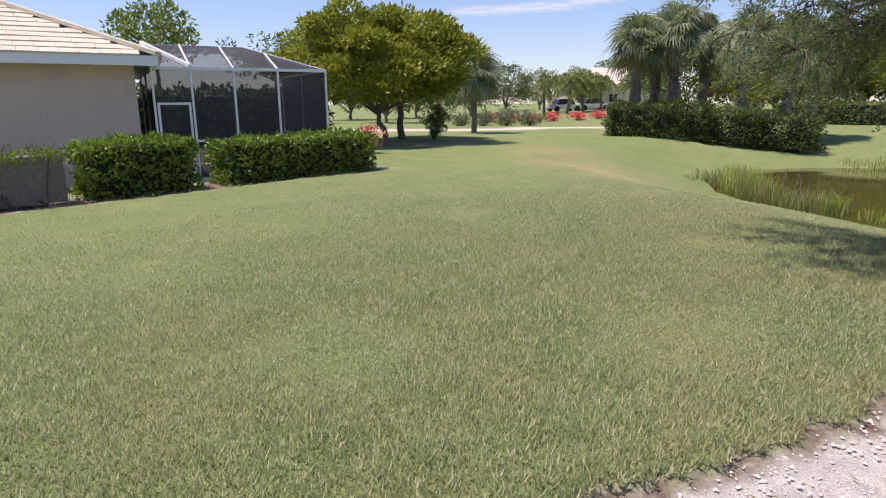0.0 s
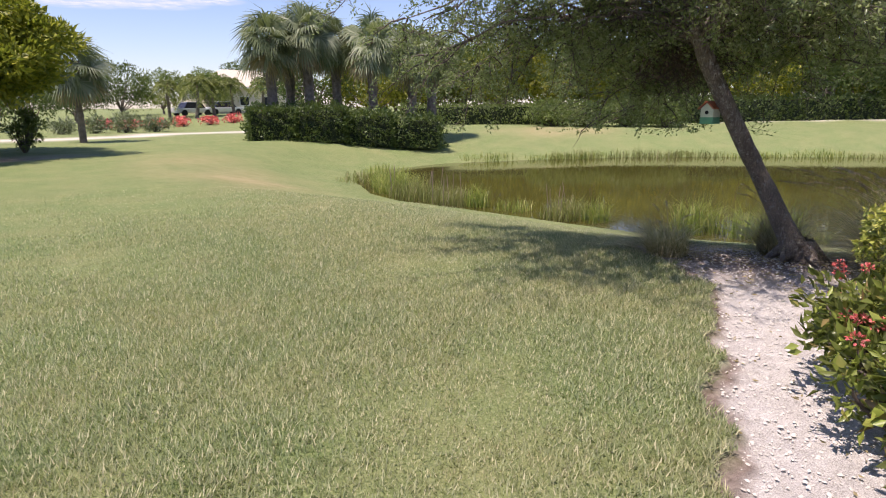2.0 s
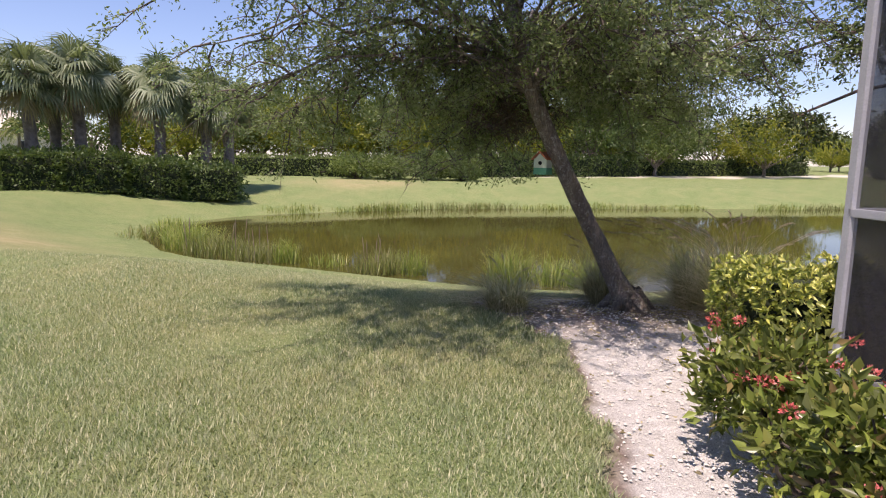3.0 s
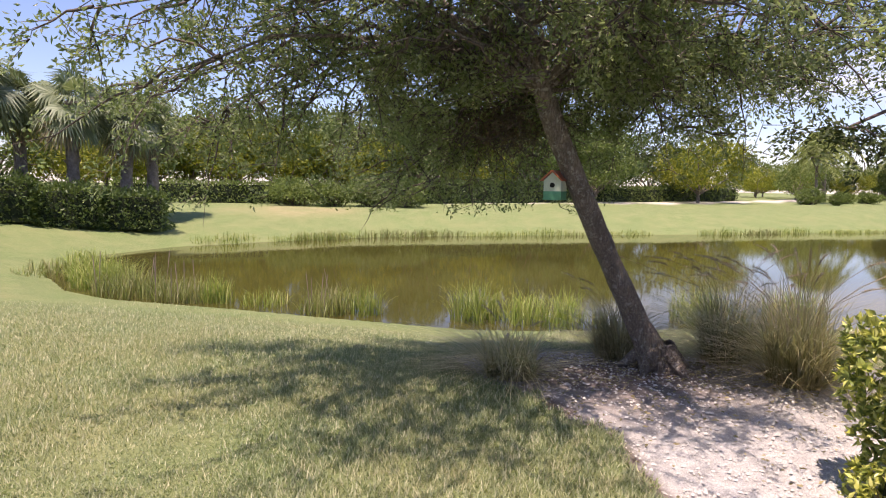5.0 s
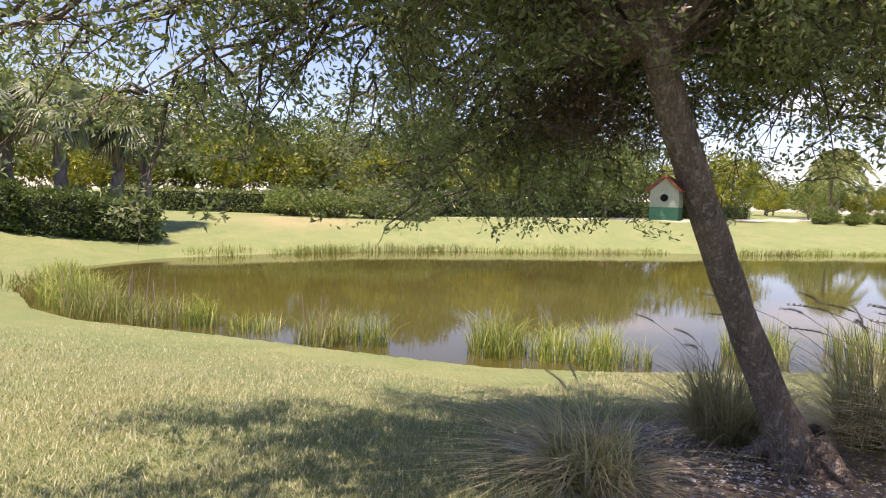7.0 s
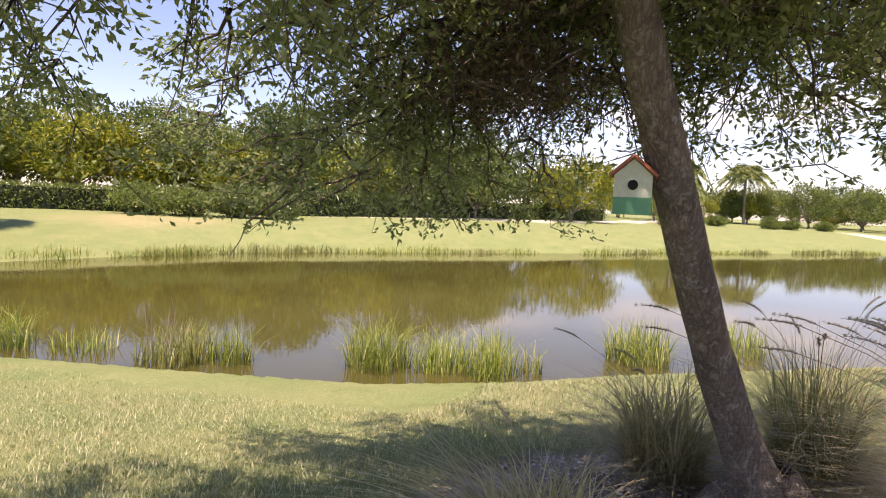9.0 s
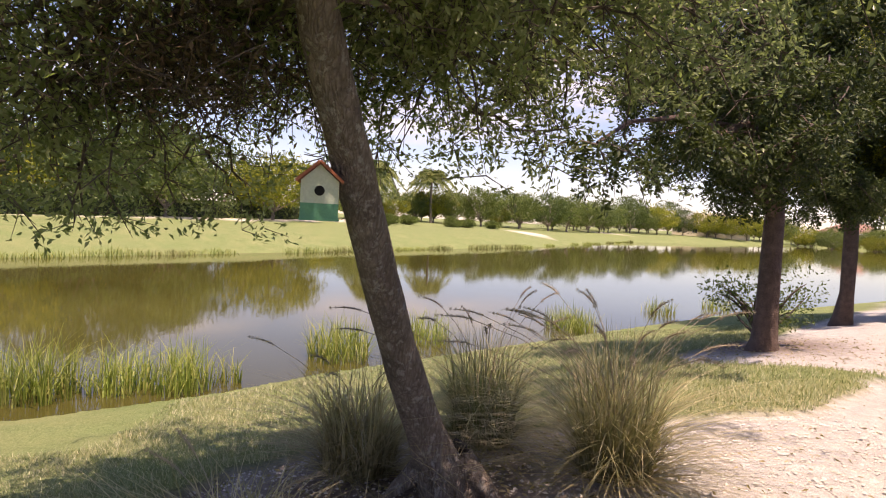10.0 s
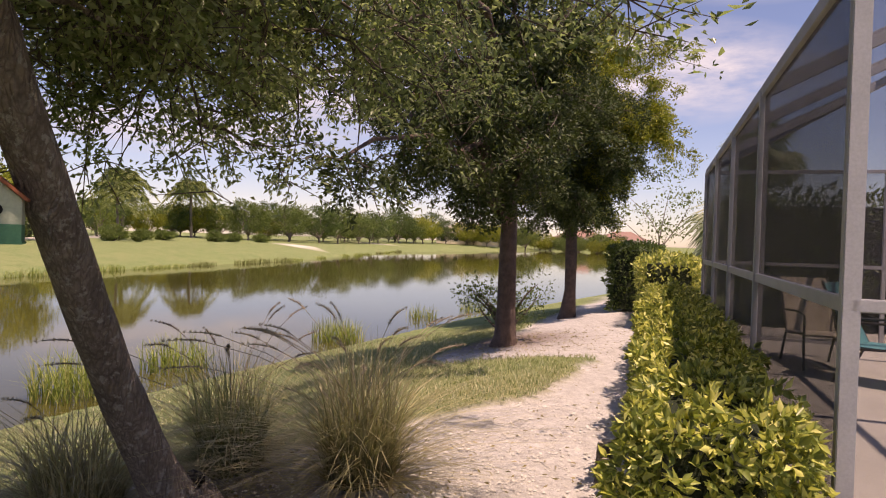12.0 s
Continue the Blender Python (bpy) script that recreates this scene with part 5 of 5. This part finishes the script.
# ---------------------------------------------------------------- birdhouse on the oak
def birdhouse(x, y, z, rz):
    ob = thing("birdhouse", x, y, z, rz, "painted wooden birdhouse with green base and rust roof", "birdhouse")
    w, d, h, pk = 0.085, 0.075, 0.17, 0.075

    def front(y0, y1, z0, z1):
        bm = bmesh.new()
        prof = [(-w, z0), (w, z0), (w, min(z1, h)), (0, h + pk), (-w, min(z1, h))] if z1 > h else [(-w, z0), (w, z0), (w, z1), (-w, z1)]
        a = [bm.verts.new((px, y0, pz)) for px, pz in prof]
        b = [bm.verts.new((px, y1, pz)) for px, pz in prof]
        bm.faces.new(a)
        bm.faces.new(b[::-1])
        for k in range(len(a)):
            bm.faces.new((a[k], b[k], b[(k + 1) % len(a)], a[(k + 1) % len(a)]))
        bmesh.ops.recalc_face_normals(bm, faces=bm.faces)
        return bm

    part("upper_body", front(-d, d, 0.068, 0.3), CREAM_PAINT, ob, "pale green upper walls")
    part("lower_body", front(-d - 0.002, d + 0.002, 0.0, 0.068), GREEN_PAINT, ob, "green lower walls")
    part("floor_board", boxes((-w - 0.006, w + 0.006, -d - 0.01, d + 0.01, -0.012, 0.0), bevel=0.003), GREEN_PAINT, ob)
    for sg in (-1, 1):
        bm = boxes((-0.006, 0.135, -d - 0.035, d + 0.035, 0, 0.014), bevel=0.003)
        if sg < 0:
            bmesh.ops.scale(bm, vec=(-1, 1, 1), verts=bm.verts)
            bmesh.ops.reverse_faces(bm, faces=bm.faces)
        bmesh.ops.rotate(bm, cent=(0, 0, 0), matrix=Matrix.Rotation(sg * math.atan2(pk, w), 3, "Y"), verts=bm.verts)
        bmesh.ops.translate(bm, vec=(0, 0, h + pk + 0.004), verts=bm.verts)
        part("roof_board", bm, RUST_PAINT, ob)
    # no opening is cut: a black disc carries the shade of the hole
    bm = bmesh.new()
    bmesh.ops.create_cone(bm, cap_ends=True, segments=28, radius1=0.023, radius2=0.023, depth=0.012, matrix=pose(0, -d - 0.001, 0.125, 90))
    part("entrance_hole", bm, BLACK, ob, "round black disc for the shade in the entrance hole")
    return ob


bh = birdhouse(6.22, 5.95, 1.43, -88)
bh.scale = (0.87, 0.87, 0.87)

# ---------------------------------------------------------------- trees along the path
t2 = thing("path_tree", 11.9, -0.05, g1(11.9, -0.05), 0, "forked tree with a shade-darkened crown beside the shell path", "tree")
s = Soup()
p = np.array([(0.05, 0, -0.15), (0.02, 0, 0.1), (0, 0, 0.6), (-0.02, 0.02, 1.3), (-0.06, 0.04, 1.9), (-0.12, 0.06, 2.6), (-0.1, 0.1, 3.6), (0, 0.1, 5.0)])
tube(s, p, [0.26, 0.19, 0.155, 0.14, 0.135, 0.1, 0.08, 0.03], 10, 0.05)
part("trunk", s, BARK_RED, t2)
s = Soup()
tube(s, [(0, 0.02, 1.7), (0.15, -0.06, 2.2), (0.2, -0.12, 2.8), (0.3, -0.2, 3.8)], [0.1, 0.085, 0.07, 0.03], 9, 0.05)
part("second_stem", s, BARK_RED, t2)
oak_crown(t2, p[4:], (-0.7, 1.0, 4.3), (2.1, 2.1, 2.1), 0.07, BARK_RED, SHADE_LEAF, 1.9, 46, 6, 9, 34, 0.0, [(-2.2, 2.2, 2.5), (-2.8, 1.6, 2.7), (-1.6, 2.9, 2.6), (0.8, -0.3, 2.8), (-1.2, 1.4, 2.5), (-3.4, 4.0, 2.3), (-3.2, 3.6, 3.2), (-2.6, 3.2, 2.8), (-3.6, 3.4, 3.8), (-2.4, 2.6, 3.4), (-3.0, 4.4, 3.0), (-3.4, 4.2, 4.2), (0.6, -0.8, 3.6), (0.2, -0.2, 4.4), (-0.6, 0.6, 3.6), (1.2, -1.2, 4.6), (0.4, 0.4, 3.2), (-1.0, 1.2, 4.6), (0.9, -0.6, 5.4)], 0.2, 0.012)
t3 = thing("path_tree", 15.0, -3.95, g1(15.0, -3.95), 0, "tree with yellow-green upper leaves and shade-darkened inner ones beside the shell path", "tree")
s = Soup()
p = np.array([(0.1, 0, -0.15), (0.05, 0, 0.1), (0, 0, 0.6), (0.02, -0.02, 1.4), (0.12, -0.08, 2.2), (0.3, -0.2, 3.0), (0.4, -0.3, 4.2), (0.4, -0.3, 6.0)])
tube(s, p, [0.25, 0.19, 0.15, 0.135, 0.12, 0.1, 0.08, 0.03], 10, 0.05)
part("trunk", s, BARK_RED, t3)
oak_crown(t3, p[4:], (1.0, -1.1, 5.2), (2.8, 2.8, 3.0), 0.085, BARK_RED, YELLOW_LEAF, 2.2, 66, 6, 9, 32, 0.0, [(0.5, 1.2, 3.2), (1.2, -1.0, 3.0), (1.6, -2.0, 2.8), (2.2, -2.2, 4.2), (2.6, -2.4, 5.2), (1.8, -1.4, 5.8), (2.0, -2.6, 6.2), (1.0, -0.6, 5.0), (1.2, -1.6, 6.6), (2.6, -1.6, 4.6)], 0.22, 0.012)
# inner crown: shade of the dense middle painted by the darkened leaf copy
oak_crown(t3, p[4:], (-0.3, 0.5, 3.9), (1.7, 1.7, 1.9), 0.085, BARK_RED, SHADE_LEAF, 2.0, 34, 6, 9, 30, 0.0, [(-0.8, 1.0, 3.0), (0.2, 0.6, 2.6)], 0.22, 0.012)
place(leafy_tree(4.6, 3.4, 1.6, 0.05, MID_LEAF, BARK, "thin small tree behind the far hedge", 26, 40, 0.12, 0.06, 0.8), 19.9, -12.1)
place(fan_palm(5.6, 0.2, "tall sabal palm behind the pool cage", 30, 1.5, "palms behind the cage"), 19.5, -17.6)
place(fan_palm(2.2, 0.2, "low sabal palm behind the pool cage", 34, 1.8, "palms behind the cage"), 16.6, -12.6)
place(shrub("waterside_shrub", 1.1, 1.4, DARK_LEAF, "loose dark shrub at the water's edge", 0.07, 0.035, 20, 70), 13.9, -1.35)

# ---------------------------------------------------------------- home pool cage and hedge
UB = np.array([0.68, -0.733])
NB = np.array([0.733, 0.68])
P0 = np.array([4.92, 3.1])
BASE_B = 0.16
MB = frame_of((P0[0], P0[1], 0), UB)
pool_cage("home_pool_cage", MB, (0.0, 2.2, 3.9, 5.6, 7.3), 4.6, BASE_B, 2.62, 1.28, -1, 0.9, "grey aluminium pool cage with dark screens above a concrete deck", metal=ALUMINIUM, mesh=SCREEN_GRAZING, wide=0.05, end_mesh=SCREEN_THINNED, roof_mesh=SCREEN_THINNED)
solo("home_deck", boxes((-0.1, 9.0, -9.0, 0.08, -0.6, BASE_B)), CONCRETE, "raised concrete pool deck", "deck", kind="structure", m=MB)
home = tagged(new("home_house"), "pale stucco house behind the pool cage", "house")
home.matrix_world = MB
part("wall", boxes((-0.1, 8.6, -9.0, -4.7, BASE_B, 3.1)), STUCCO_TAN, home)
part("soffit", boxes((-0.3, 8.9, -9.2, -4.2, 3.1, 3.16)), WHITE, home)
hedge("variegated_hedge", P0 + NB * 0.47 + UB * -0.4, P0 + NB * 0.47 + UB * 7.2, 0.6, 0.98, VARIEG_LEAF, "clipped hedge with variegated yellow-green leaves along the cage", 0.06, 0.024, 580, 0.08, palmate=True)
hedge("tall_hedge", P0 + UB * 9.8 - NB * 0.6, P0 + UB * 9.8 - NB * 5.5, 1.2, 2.5, DARK_LEAF, "tall dark shrubs beyond the pool deck", 0.1, 0.055, 200, 0.2)
hedge("dark_hedge", (14.3, -5.3), (16.0, -7.2), 1.2, 1.6, DARK_LEAF, "dark clipped shrub block at the end of the path", 0.09, 0.05, 330, 0.08)
hedge("pale_hedge", (11.2, -3.0), (13.6, -5.6), 1.0, 1.35, VARIEG_LEAF, "pale green hedge beyond the variegated hedge", 0.1, 0.05, 260, 0.08)


def ixora(x, y, r, h):
    ob = shrub("ixora", r, h, IXORA_LEAF, "ixora bush with glossy leaves and red flower heads", 0.085, 0.036, 44, 42, "flowering shrub", "ixoras along the path")
    place(ob, x, y)
    for _ in range(8):
        s = Soup()
        a, q = rng.random() * 6.283, 0.7 + 0.3 * rng.random()
        c = np.array([math.cos(a) * r * q, math.sin(a) * r * q, h * (0.35 + 0.6 * rng.random())])
        p, d = clump_points(36, c, (0.034, 0.034, 0.024), 0.3)
        leaf_quads(s, p, d + [0, 0, 0.3], 0.022, 0.014)
        part("flower_head", s, PETAL, ob, "cluster of small red flowers")
    return ob


ixora(4.1, 3.28, 0.46, 0.72)
ixora(3.58, 2.86, 0.5, 0.68)
ixora(3.02, 2.4, 0.5, 0.66)


def sling_chair(x, y, rz, label, cushion=None):
    ob = tagged(new("patio_chair"), label, "chair", "patio chairs")
    ob.matrix_world = MB @ pose(x, y, BASE_B, 0, 0, rz)
    for sx in (-0.27, 0.27):
        s = Soup()
        tube(s, [(sx, 0.3, 0.0), (sx, 0.27, 0.3), (sx, 0.28, 0.6), (sx, 0.1, 0.64), (sx, -0.28, 0.62)], np.full(5, 0.014), 6)
        part("arm", s, BRONZE, ob)
        s = Soup()
        tube(s, [(sx, 0.29, 0.4), (sx, -0.2, 0.36), (sx, -0.38, 0.7), (sx, -0.5, 1.02)], np.full(4, 0.014), 6)
        part("side_frame", s, BRONZE, ob)
        s = Soup()
        tube(s, [(sx, -0.22, 0.38), (sx, -0.38, 0.0)], np.full(2, 0.014), 6)
        part("leg", s, BRONZE, ob)
    bm = boxes((-0.26, 0.26, -0.2, 0.29, 0.375, 0.39), bevel=0.004)
    part("seat", bm, cushion or SLING, ob)
    part("backrest", bar((0, -0.21, 0.38), (0, -0.5, 1.0), 0.52, 0.015), cushion or SLING, ob)
    return ob


sling_chair(5.3, -1.1, 100, "beige sling patio chair on the deck")
sling_chair(4.5, -1.5, 150, "patio chair with a teal cushion on the deck", TEAL)
sling_chair(2.9, -2.2, 20, "patio chair with a teal cushion on the deck", TEAL)
table = tagged(new("patio_table"), "round dark metal patio table on the deck", "table")
table.matrix_world = MB @ pose(3.6, -2.4, BASE_B)
bm = bmesh.new()
bmesh.ops.create_cone(bm, cap_ends=True, segments=40, radius1=0.55, radius2=0.55, depth=0.025, matrix=pose(0, 0, 0.72))
part("tabletop", bm, BRONZE, table)
for k in range(4):
    s = Soup()
    a = 0.785 + k * 1.571
    tube(s, [(0.1 * math.cos(a), 0.1 * math.sin(a), 0.71), (0.2 * math.cos(a), 0.2 * math.sin(a), 0.4), (0.4 * math.cos(a), 0.4 * math.sin(a), 0.0)], np.full(3, 0.016), 6)
    part("leg", s, BRONZE, table)
pot = tagged(new("flower_pot"), "terracotta pot with a small plant on the patio table", "pot")
pot.matrix_world = MB @ pose(3.7, -2.3, BASE_B + 0.732)
bm = bmesh.new()
bmesh.ops.create_cone(bm, cap_ends=True, segments=24, radius1=0.08, radius2=0.12, depth=0.2, matrix=pose(0, 0, 0.1))
part("pot_body", bm, TERRACOTTA, pot)
part("plant", crown_soup([(0, 0, 0.26, 0.13)], 70, 0.08, 0.03), HEDGE_LEAF, pot)

def cut_stub(x, y, r, h, lean):
    """A sawn-off stem: bark round a pale cut face."""
    ob = thing("cut_stump", x, y, g1(x, y) - 0.08, 0, "short sawn-off grey stem beside the hedge", "stump", "cut stems by the hedge")
    s = Soup()
    u = np.linspace(0, 1, 6)[:, None]
    q = np.array([lean[0], lean[1], h + 0.05]) * u
    tube(s, q, r * (1.25 - 0.3 * u[:, 0]), 12, 0.06)
    part("stem", s, BARK, ob)
    bm = bmesh.new()
    bmesh.ops.create_cone(bm, cap_ends=True, segments=14, radius1=r * 0.92, radius2=r * 0.86, depth=0.012, matrix=pose(lean[0], lean[1], h + 0.05))
    part("cut_face", bm, CUT_WOOD, ob, "pale weathered sawn face")


for x, y, r, h, ln in ((6.42, 2.86, 0.032, 0.17, (0.02, 0.0)), (6.55, 2.8, 0.036, 0.24, (-0.02, 0.01)), (6.62, 2.68, 0.034, 0.2, (0.03, -0.02))):
    cut_stub(x, y, r, h, ln)

# ---------------------------------------------------------------- grasses and reeds
for x, y, n, h, r, mat, pl, lab, wd in ((6.03, 6.22, 620, 0.5, 0.8, FOUNTAIN_STRAW, 4, "wind-bent brown fountain grass by the oak", (-0.5, 0.3)),
                                        (7.5, 5.75, 650, 0.75, 0.8, FOUNTAIN_DRY, 5, "dense brown-green fountain grass behind the oak", (0, 0)),
                                        (8.05, 4.85, 900, 0.95, 0.95, FOUNTAIN, 12, "green fountain grass with dark plumes", (-0.2, 0.2)),
                                        (7.2, 4.2, 1000, 0.95, 1.0, FOUNTAIN_STRAW, 26, "straw-tipped fountain grass with pale plumes beside the path", (-0.2, 0.2))):
    ob = fountain_grass(n, h, r, mat, lab, pl, PLUME_DARK if 4.5 < y < 5 else PLUME, wind=wd)
    place(ob, x, y)
for x, y, rx, ry, h, n, mat, lab in ((9.5, 17.8, 0.7, 1.0, 0.85, 520, REED_BROWN, "brown-tipped reeds at the pond edge"), (9.8, 16.3, 0.6, 0.8, 0.75, 380, REED_BROWN, "brown-tipped reeds at the pond edge"),
                                     (9.8, 19.3, 0.8, 0.9, 1.05, 520, REED, "tall green reeds at the pond edge"), (10.2, 20.6, 0.7, 0.8, 0.9, 300, REED, "tall green reeds at the pond edge"),
                                     (10.1, 15.4, 0.35, 0.35, 0.95, 120, REED, "pale green reeds at the pond edge"), (10.5, 14.3, 0.5, 0.45, 0.5, 130, REED, "low green reeds at the pond edge"),
                                     (10.8, 12.7, 0.7, 0.5, 0.75, 330, REED_BROWN, "brown-tipped pickerel reeds in the shallows"), (11.1, 12.0, 0.4, 0.35, 0.8, 140, REED, "pickerel reeds in the shallows"),
                                     (12.0, 9.9, 0.55, 0.5, 1.0, 330, REED, "yellow-green reeds in the shallows"), (12.3, 9.0, 0.45, 0.4, 0.85, 220, REED, "yellow-green reeds in the shallows"),
                                     (12.4, 8.25, 0.45, 0.4, 0.95, 240, REED, "yellow-green reeds in the shallows"), (12.8, 7.7, 0.25, 0.2, 0.6, 60, REED, "yellow-green reeds in the shallows"),
                                     (14.6, 6.2, 0.7, 0.55, 0.95, 330, REED, "yellow-green reeds in the shallows"), (16.2, 4.6, 0.7, 0.6, 0.85, 240, REED, "yellow-green reeds in the shallows"),
                                     (18.2, 0.7, 0.9, 0.6, 0.75, 340, REED, "yellow-green reeds in the shallows"), (21.5, -3.2, 0.6, 0.5, 0.6, 120, REED, "yellow-green reeds in the shallows"), (23, -6, 0.7, 0.5, 0.6, 120, REED, "yellow-green reeds in the shallows")):
    ob = reed_clump("reeds", rx, ry, h, n, mat, lab, "reeds in the pond", heads=5 if mat is REED_BROWN else 0, lean=0.5, width=0.02)
    ob.matrix_world = pose(x, y, max(WATER, g1(x, y)))
bank = POND[14:]
seg = [(a, b) for a, b in zip(bank, bank[1:])]
far_reed = [reed_clump("bank_reeds", 1.6, 0.6, 0.6, 170, m, lab, "reeds on the far bank", 0.6, 0.035) for m, lab in ((REED, "yellow-green reeds on the far bank"), (REED_BROWN, "brown reeds on the far bank"))]
for k, ob in enumerate(far_reed):
    ob.matrix_world = pose(24 + 4 * k, 24.6 - 2.2 * k, WATER)
for a, b in seg[2:]:
    L = np.linalg.norm(b - a)
    ang = math.degrees(math.atan2(b[1] - a[1], b[0] - a[0]))
    for u in np.arange(1.0, L, 3.0 if L < 30 else 3.6):
        q = a + (b - a) * u / L + rng.normal(size=2) * 0.25
        if rng.random() < 0.75:
            copy_thing(far_reed[int(rng.random() < 0.35)], pose(q[0], q[1], WATER, 0, 0, ang) @ Matrix.Diagonal((1, 1, 0.6 + 0.6 * rng.random(), 1)))

# ---------------------------------------------------------------- lawn blades and pebbles
def lawn_blades(n, x0, x1, y0, y1, h, w, name, label, fade=4.6):
    x, y = x0 + (x1 - x0) * rng.random(n), y0 + (y1 - y0) * rng.random(n)
    sd = signed(SAND, x, y) + 0.07 * wave(x, y, 5.0) + 0.05 * wave(x, y, 17.0, 1.0)
    keep = (sd > -0.02) & (signed(POND, x, y) > 0.4) & ((x + 0.55 * y) > -3.5)
    near = np.full(n, 99.0)
    for a, b in zip(CAM_LINE, CAM_LINE[1:]):
        e = b - a
        q = np.clip(((x - a[0]) * e[0] + (y - a[1]) * e[1]) / (e @ e), 0, 1)
        near = np.minimum(near, np.hypot(x - a[0] - q * e[0], y - a[1] - q * e[1]))
    keep &= rng.random(n) < np.exp(-(near / fade) ** 2) + 0.02
    x, y, sd = x[keep], y[keep], sd[keep]
    k = len(x)
    base = np.stack([x, y, gz(x, y) - 0.005], 1)
    a = rng.random(k) * 6.283
    hh = h * (0.5 + 0.8 * rng.random(k)) * (1 - 0.5 * np.clip(wave(x, y, 1.3), 0, 1))
    out = np.stack([np.cos(a), np.sin(a), 0 * a], 1)
    sx = np.stack([-np.sin(a), np.cos(a), 0 * a], 1) * w / 2
    tip = base + out * (hh * (0.3 + 0.9 * rng.random(k)))[:, None] + np.array([0, 0, 1]) * hh[:, None]
    s = Soup()
    s.add(np.stack([base - sx, base + sx, tip], 1).reshape(-1, 3), np.arange(3 * k).reshape(-1, 3))
    solo(name, s, LAWN_BLADE, label, "grass", kind="stuff")


lawn_blades(2200000, -7, 9.0, -1, 16, 0.04, 0.008, "grass", "short green lawn grass with straw-coloured blades")
lawn_blades(150000, 8.0, 17.0, -5.0, 8.0, 0.055, 0.01, "grass", "shaded lawn grass between path and pond", 30.0)


def pebbles(n, name, size, label):
    bm = bmesh.new()
    bmesh.ops.create_cone(bm, cap_ends=False, segments=5, radius1=1, radius2=0.35, depth=1.1)
    bv = np.array([v.co[:] for v in bm.verts])
    bm.verts.index_update()
    bmesh.ops.triangulate(bm, faces=bmesh.ops.contextual_create(bm, geom=[e for e in bm.edges if e.is_boundary and all(v.co.z > 0 for v in e.verts)])["faces"])
    bmesh.ops.triangulate(bm, faces=bm.faces[:])
    bf = np.array([[v.index for v in f.verts] for f in bm.faces])
    bm.free()
    x, y = 0.5 + 9 * rng.random(n), 1.5 + 5.5 * rng.random(n)
    keep = signed(SAND, x, y) < -0.05
    x, y = x[keep], y[keep]
    z = gz(x, y) - 0.045
    s = Soup()
    for X, Y, Z in zip(x, y, z):
        r = size * (0.4 + rng.random() ** 2)
        v = bv * (1 + 0.25 * rng.normal(size=bv.shape)) * [r, r * (0.6 + 0.5 * rng.random()), r * 0.5]
        an = rng.random() * 6.283
        c, q = math.cos(an), math.sin(an)
        v = v @ np.array([[c, q, 0], [-q, c, 0], [0, 0, 1]])
        s.add(v + [X, Y, Z + r * 0.15], bf)
    solo(name, s, STONE, label, "pebbles", kind="stuff")


pebbles(24000, "shell_pebbles", 0.0115, "pale crushed shell and pebbles on the path")
pebbles(170, "path_stones", 0.024, "larger pale stones on the path")


def litter(n):
    x, y = 0.8 + 12 * rng.random(n), -3 + 10 * rng.random(n)
    w = np.exp(-((x - 7.0) ** 2 + (y - 5.4) ** 2) / 2.2) + 0.1 + 0.6 * np.exp(-((x - 12) ** 2 + y**2) / 3)
    keep = (signed(SAND, x, y) < -0.02) & (rng.random(n) < w)
    x, y = x[keep], y[keep]
    k = len(x)
    s = Soup()
    ax = np.stack([rng.normal(size=k), rng.normal(size=k), 0.15 * rng.normal(size=k)], 1)
    leaf_quads(s, np.stack([x, y, gz(x, y) - 0.03], 1), ax, 0.04 * (0.6 + 0.8 * rng.random(k)), 0.016)
    solo("leaf_litter", s, FOUNTAIN_DRY, "fallen brown leaves on the shell path", "leaf litter", kind="stuff")


litter(22000)
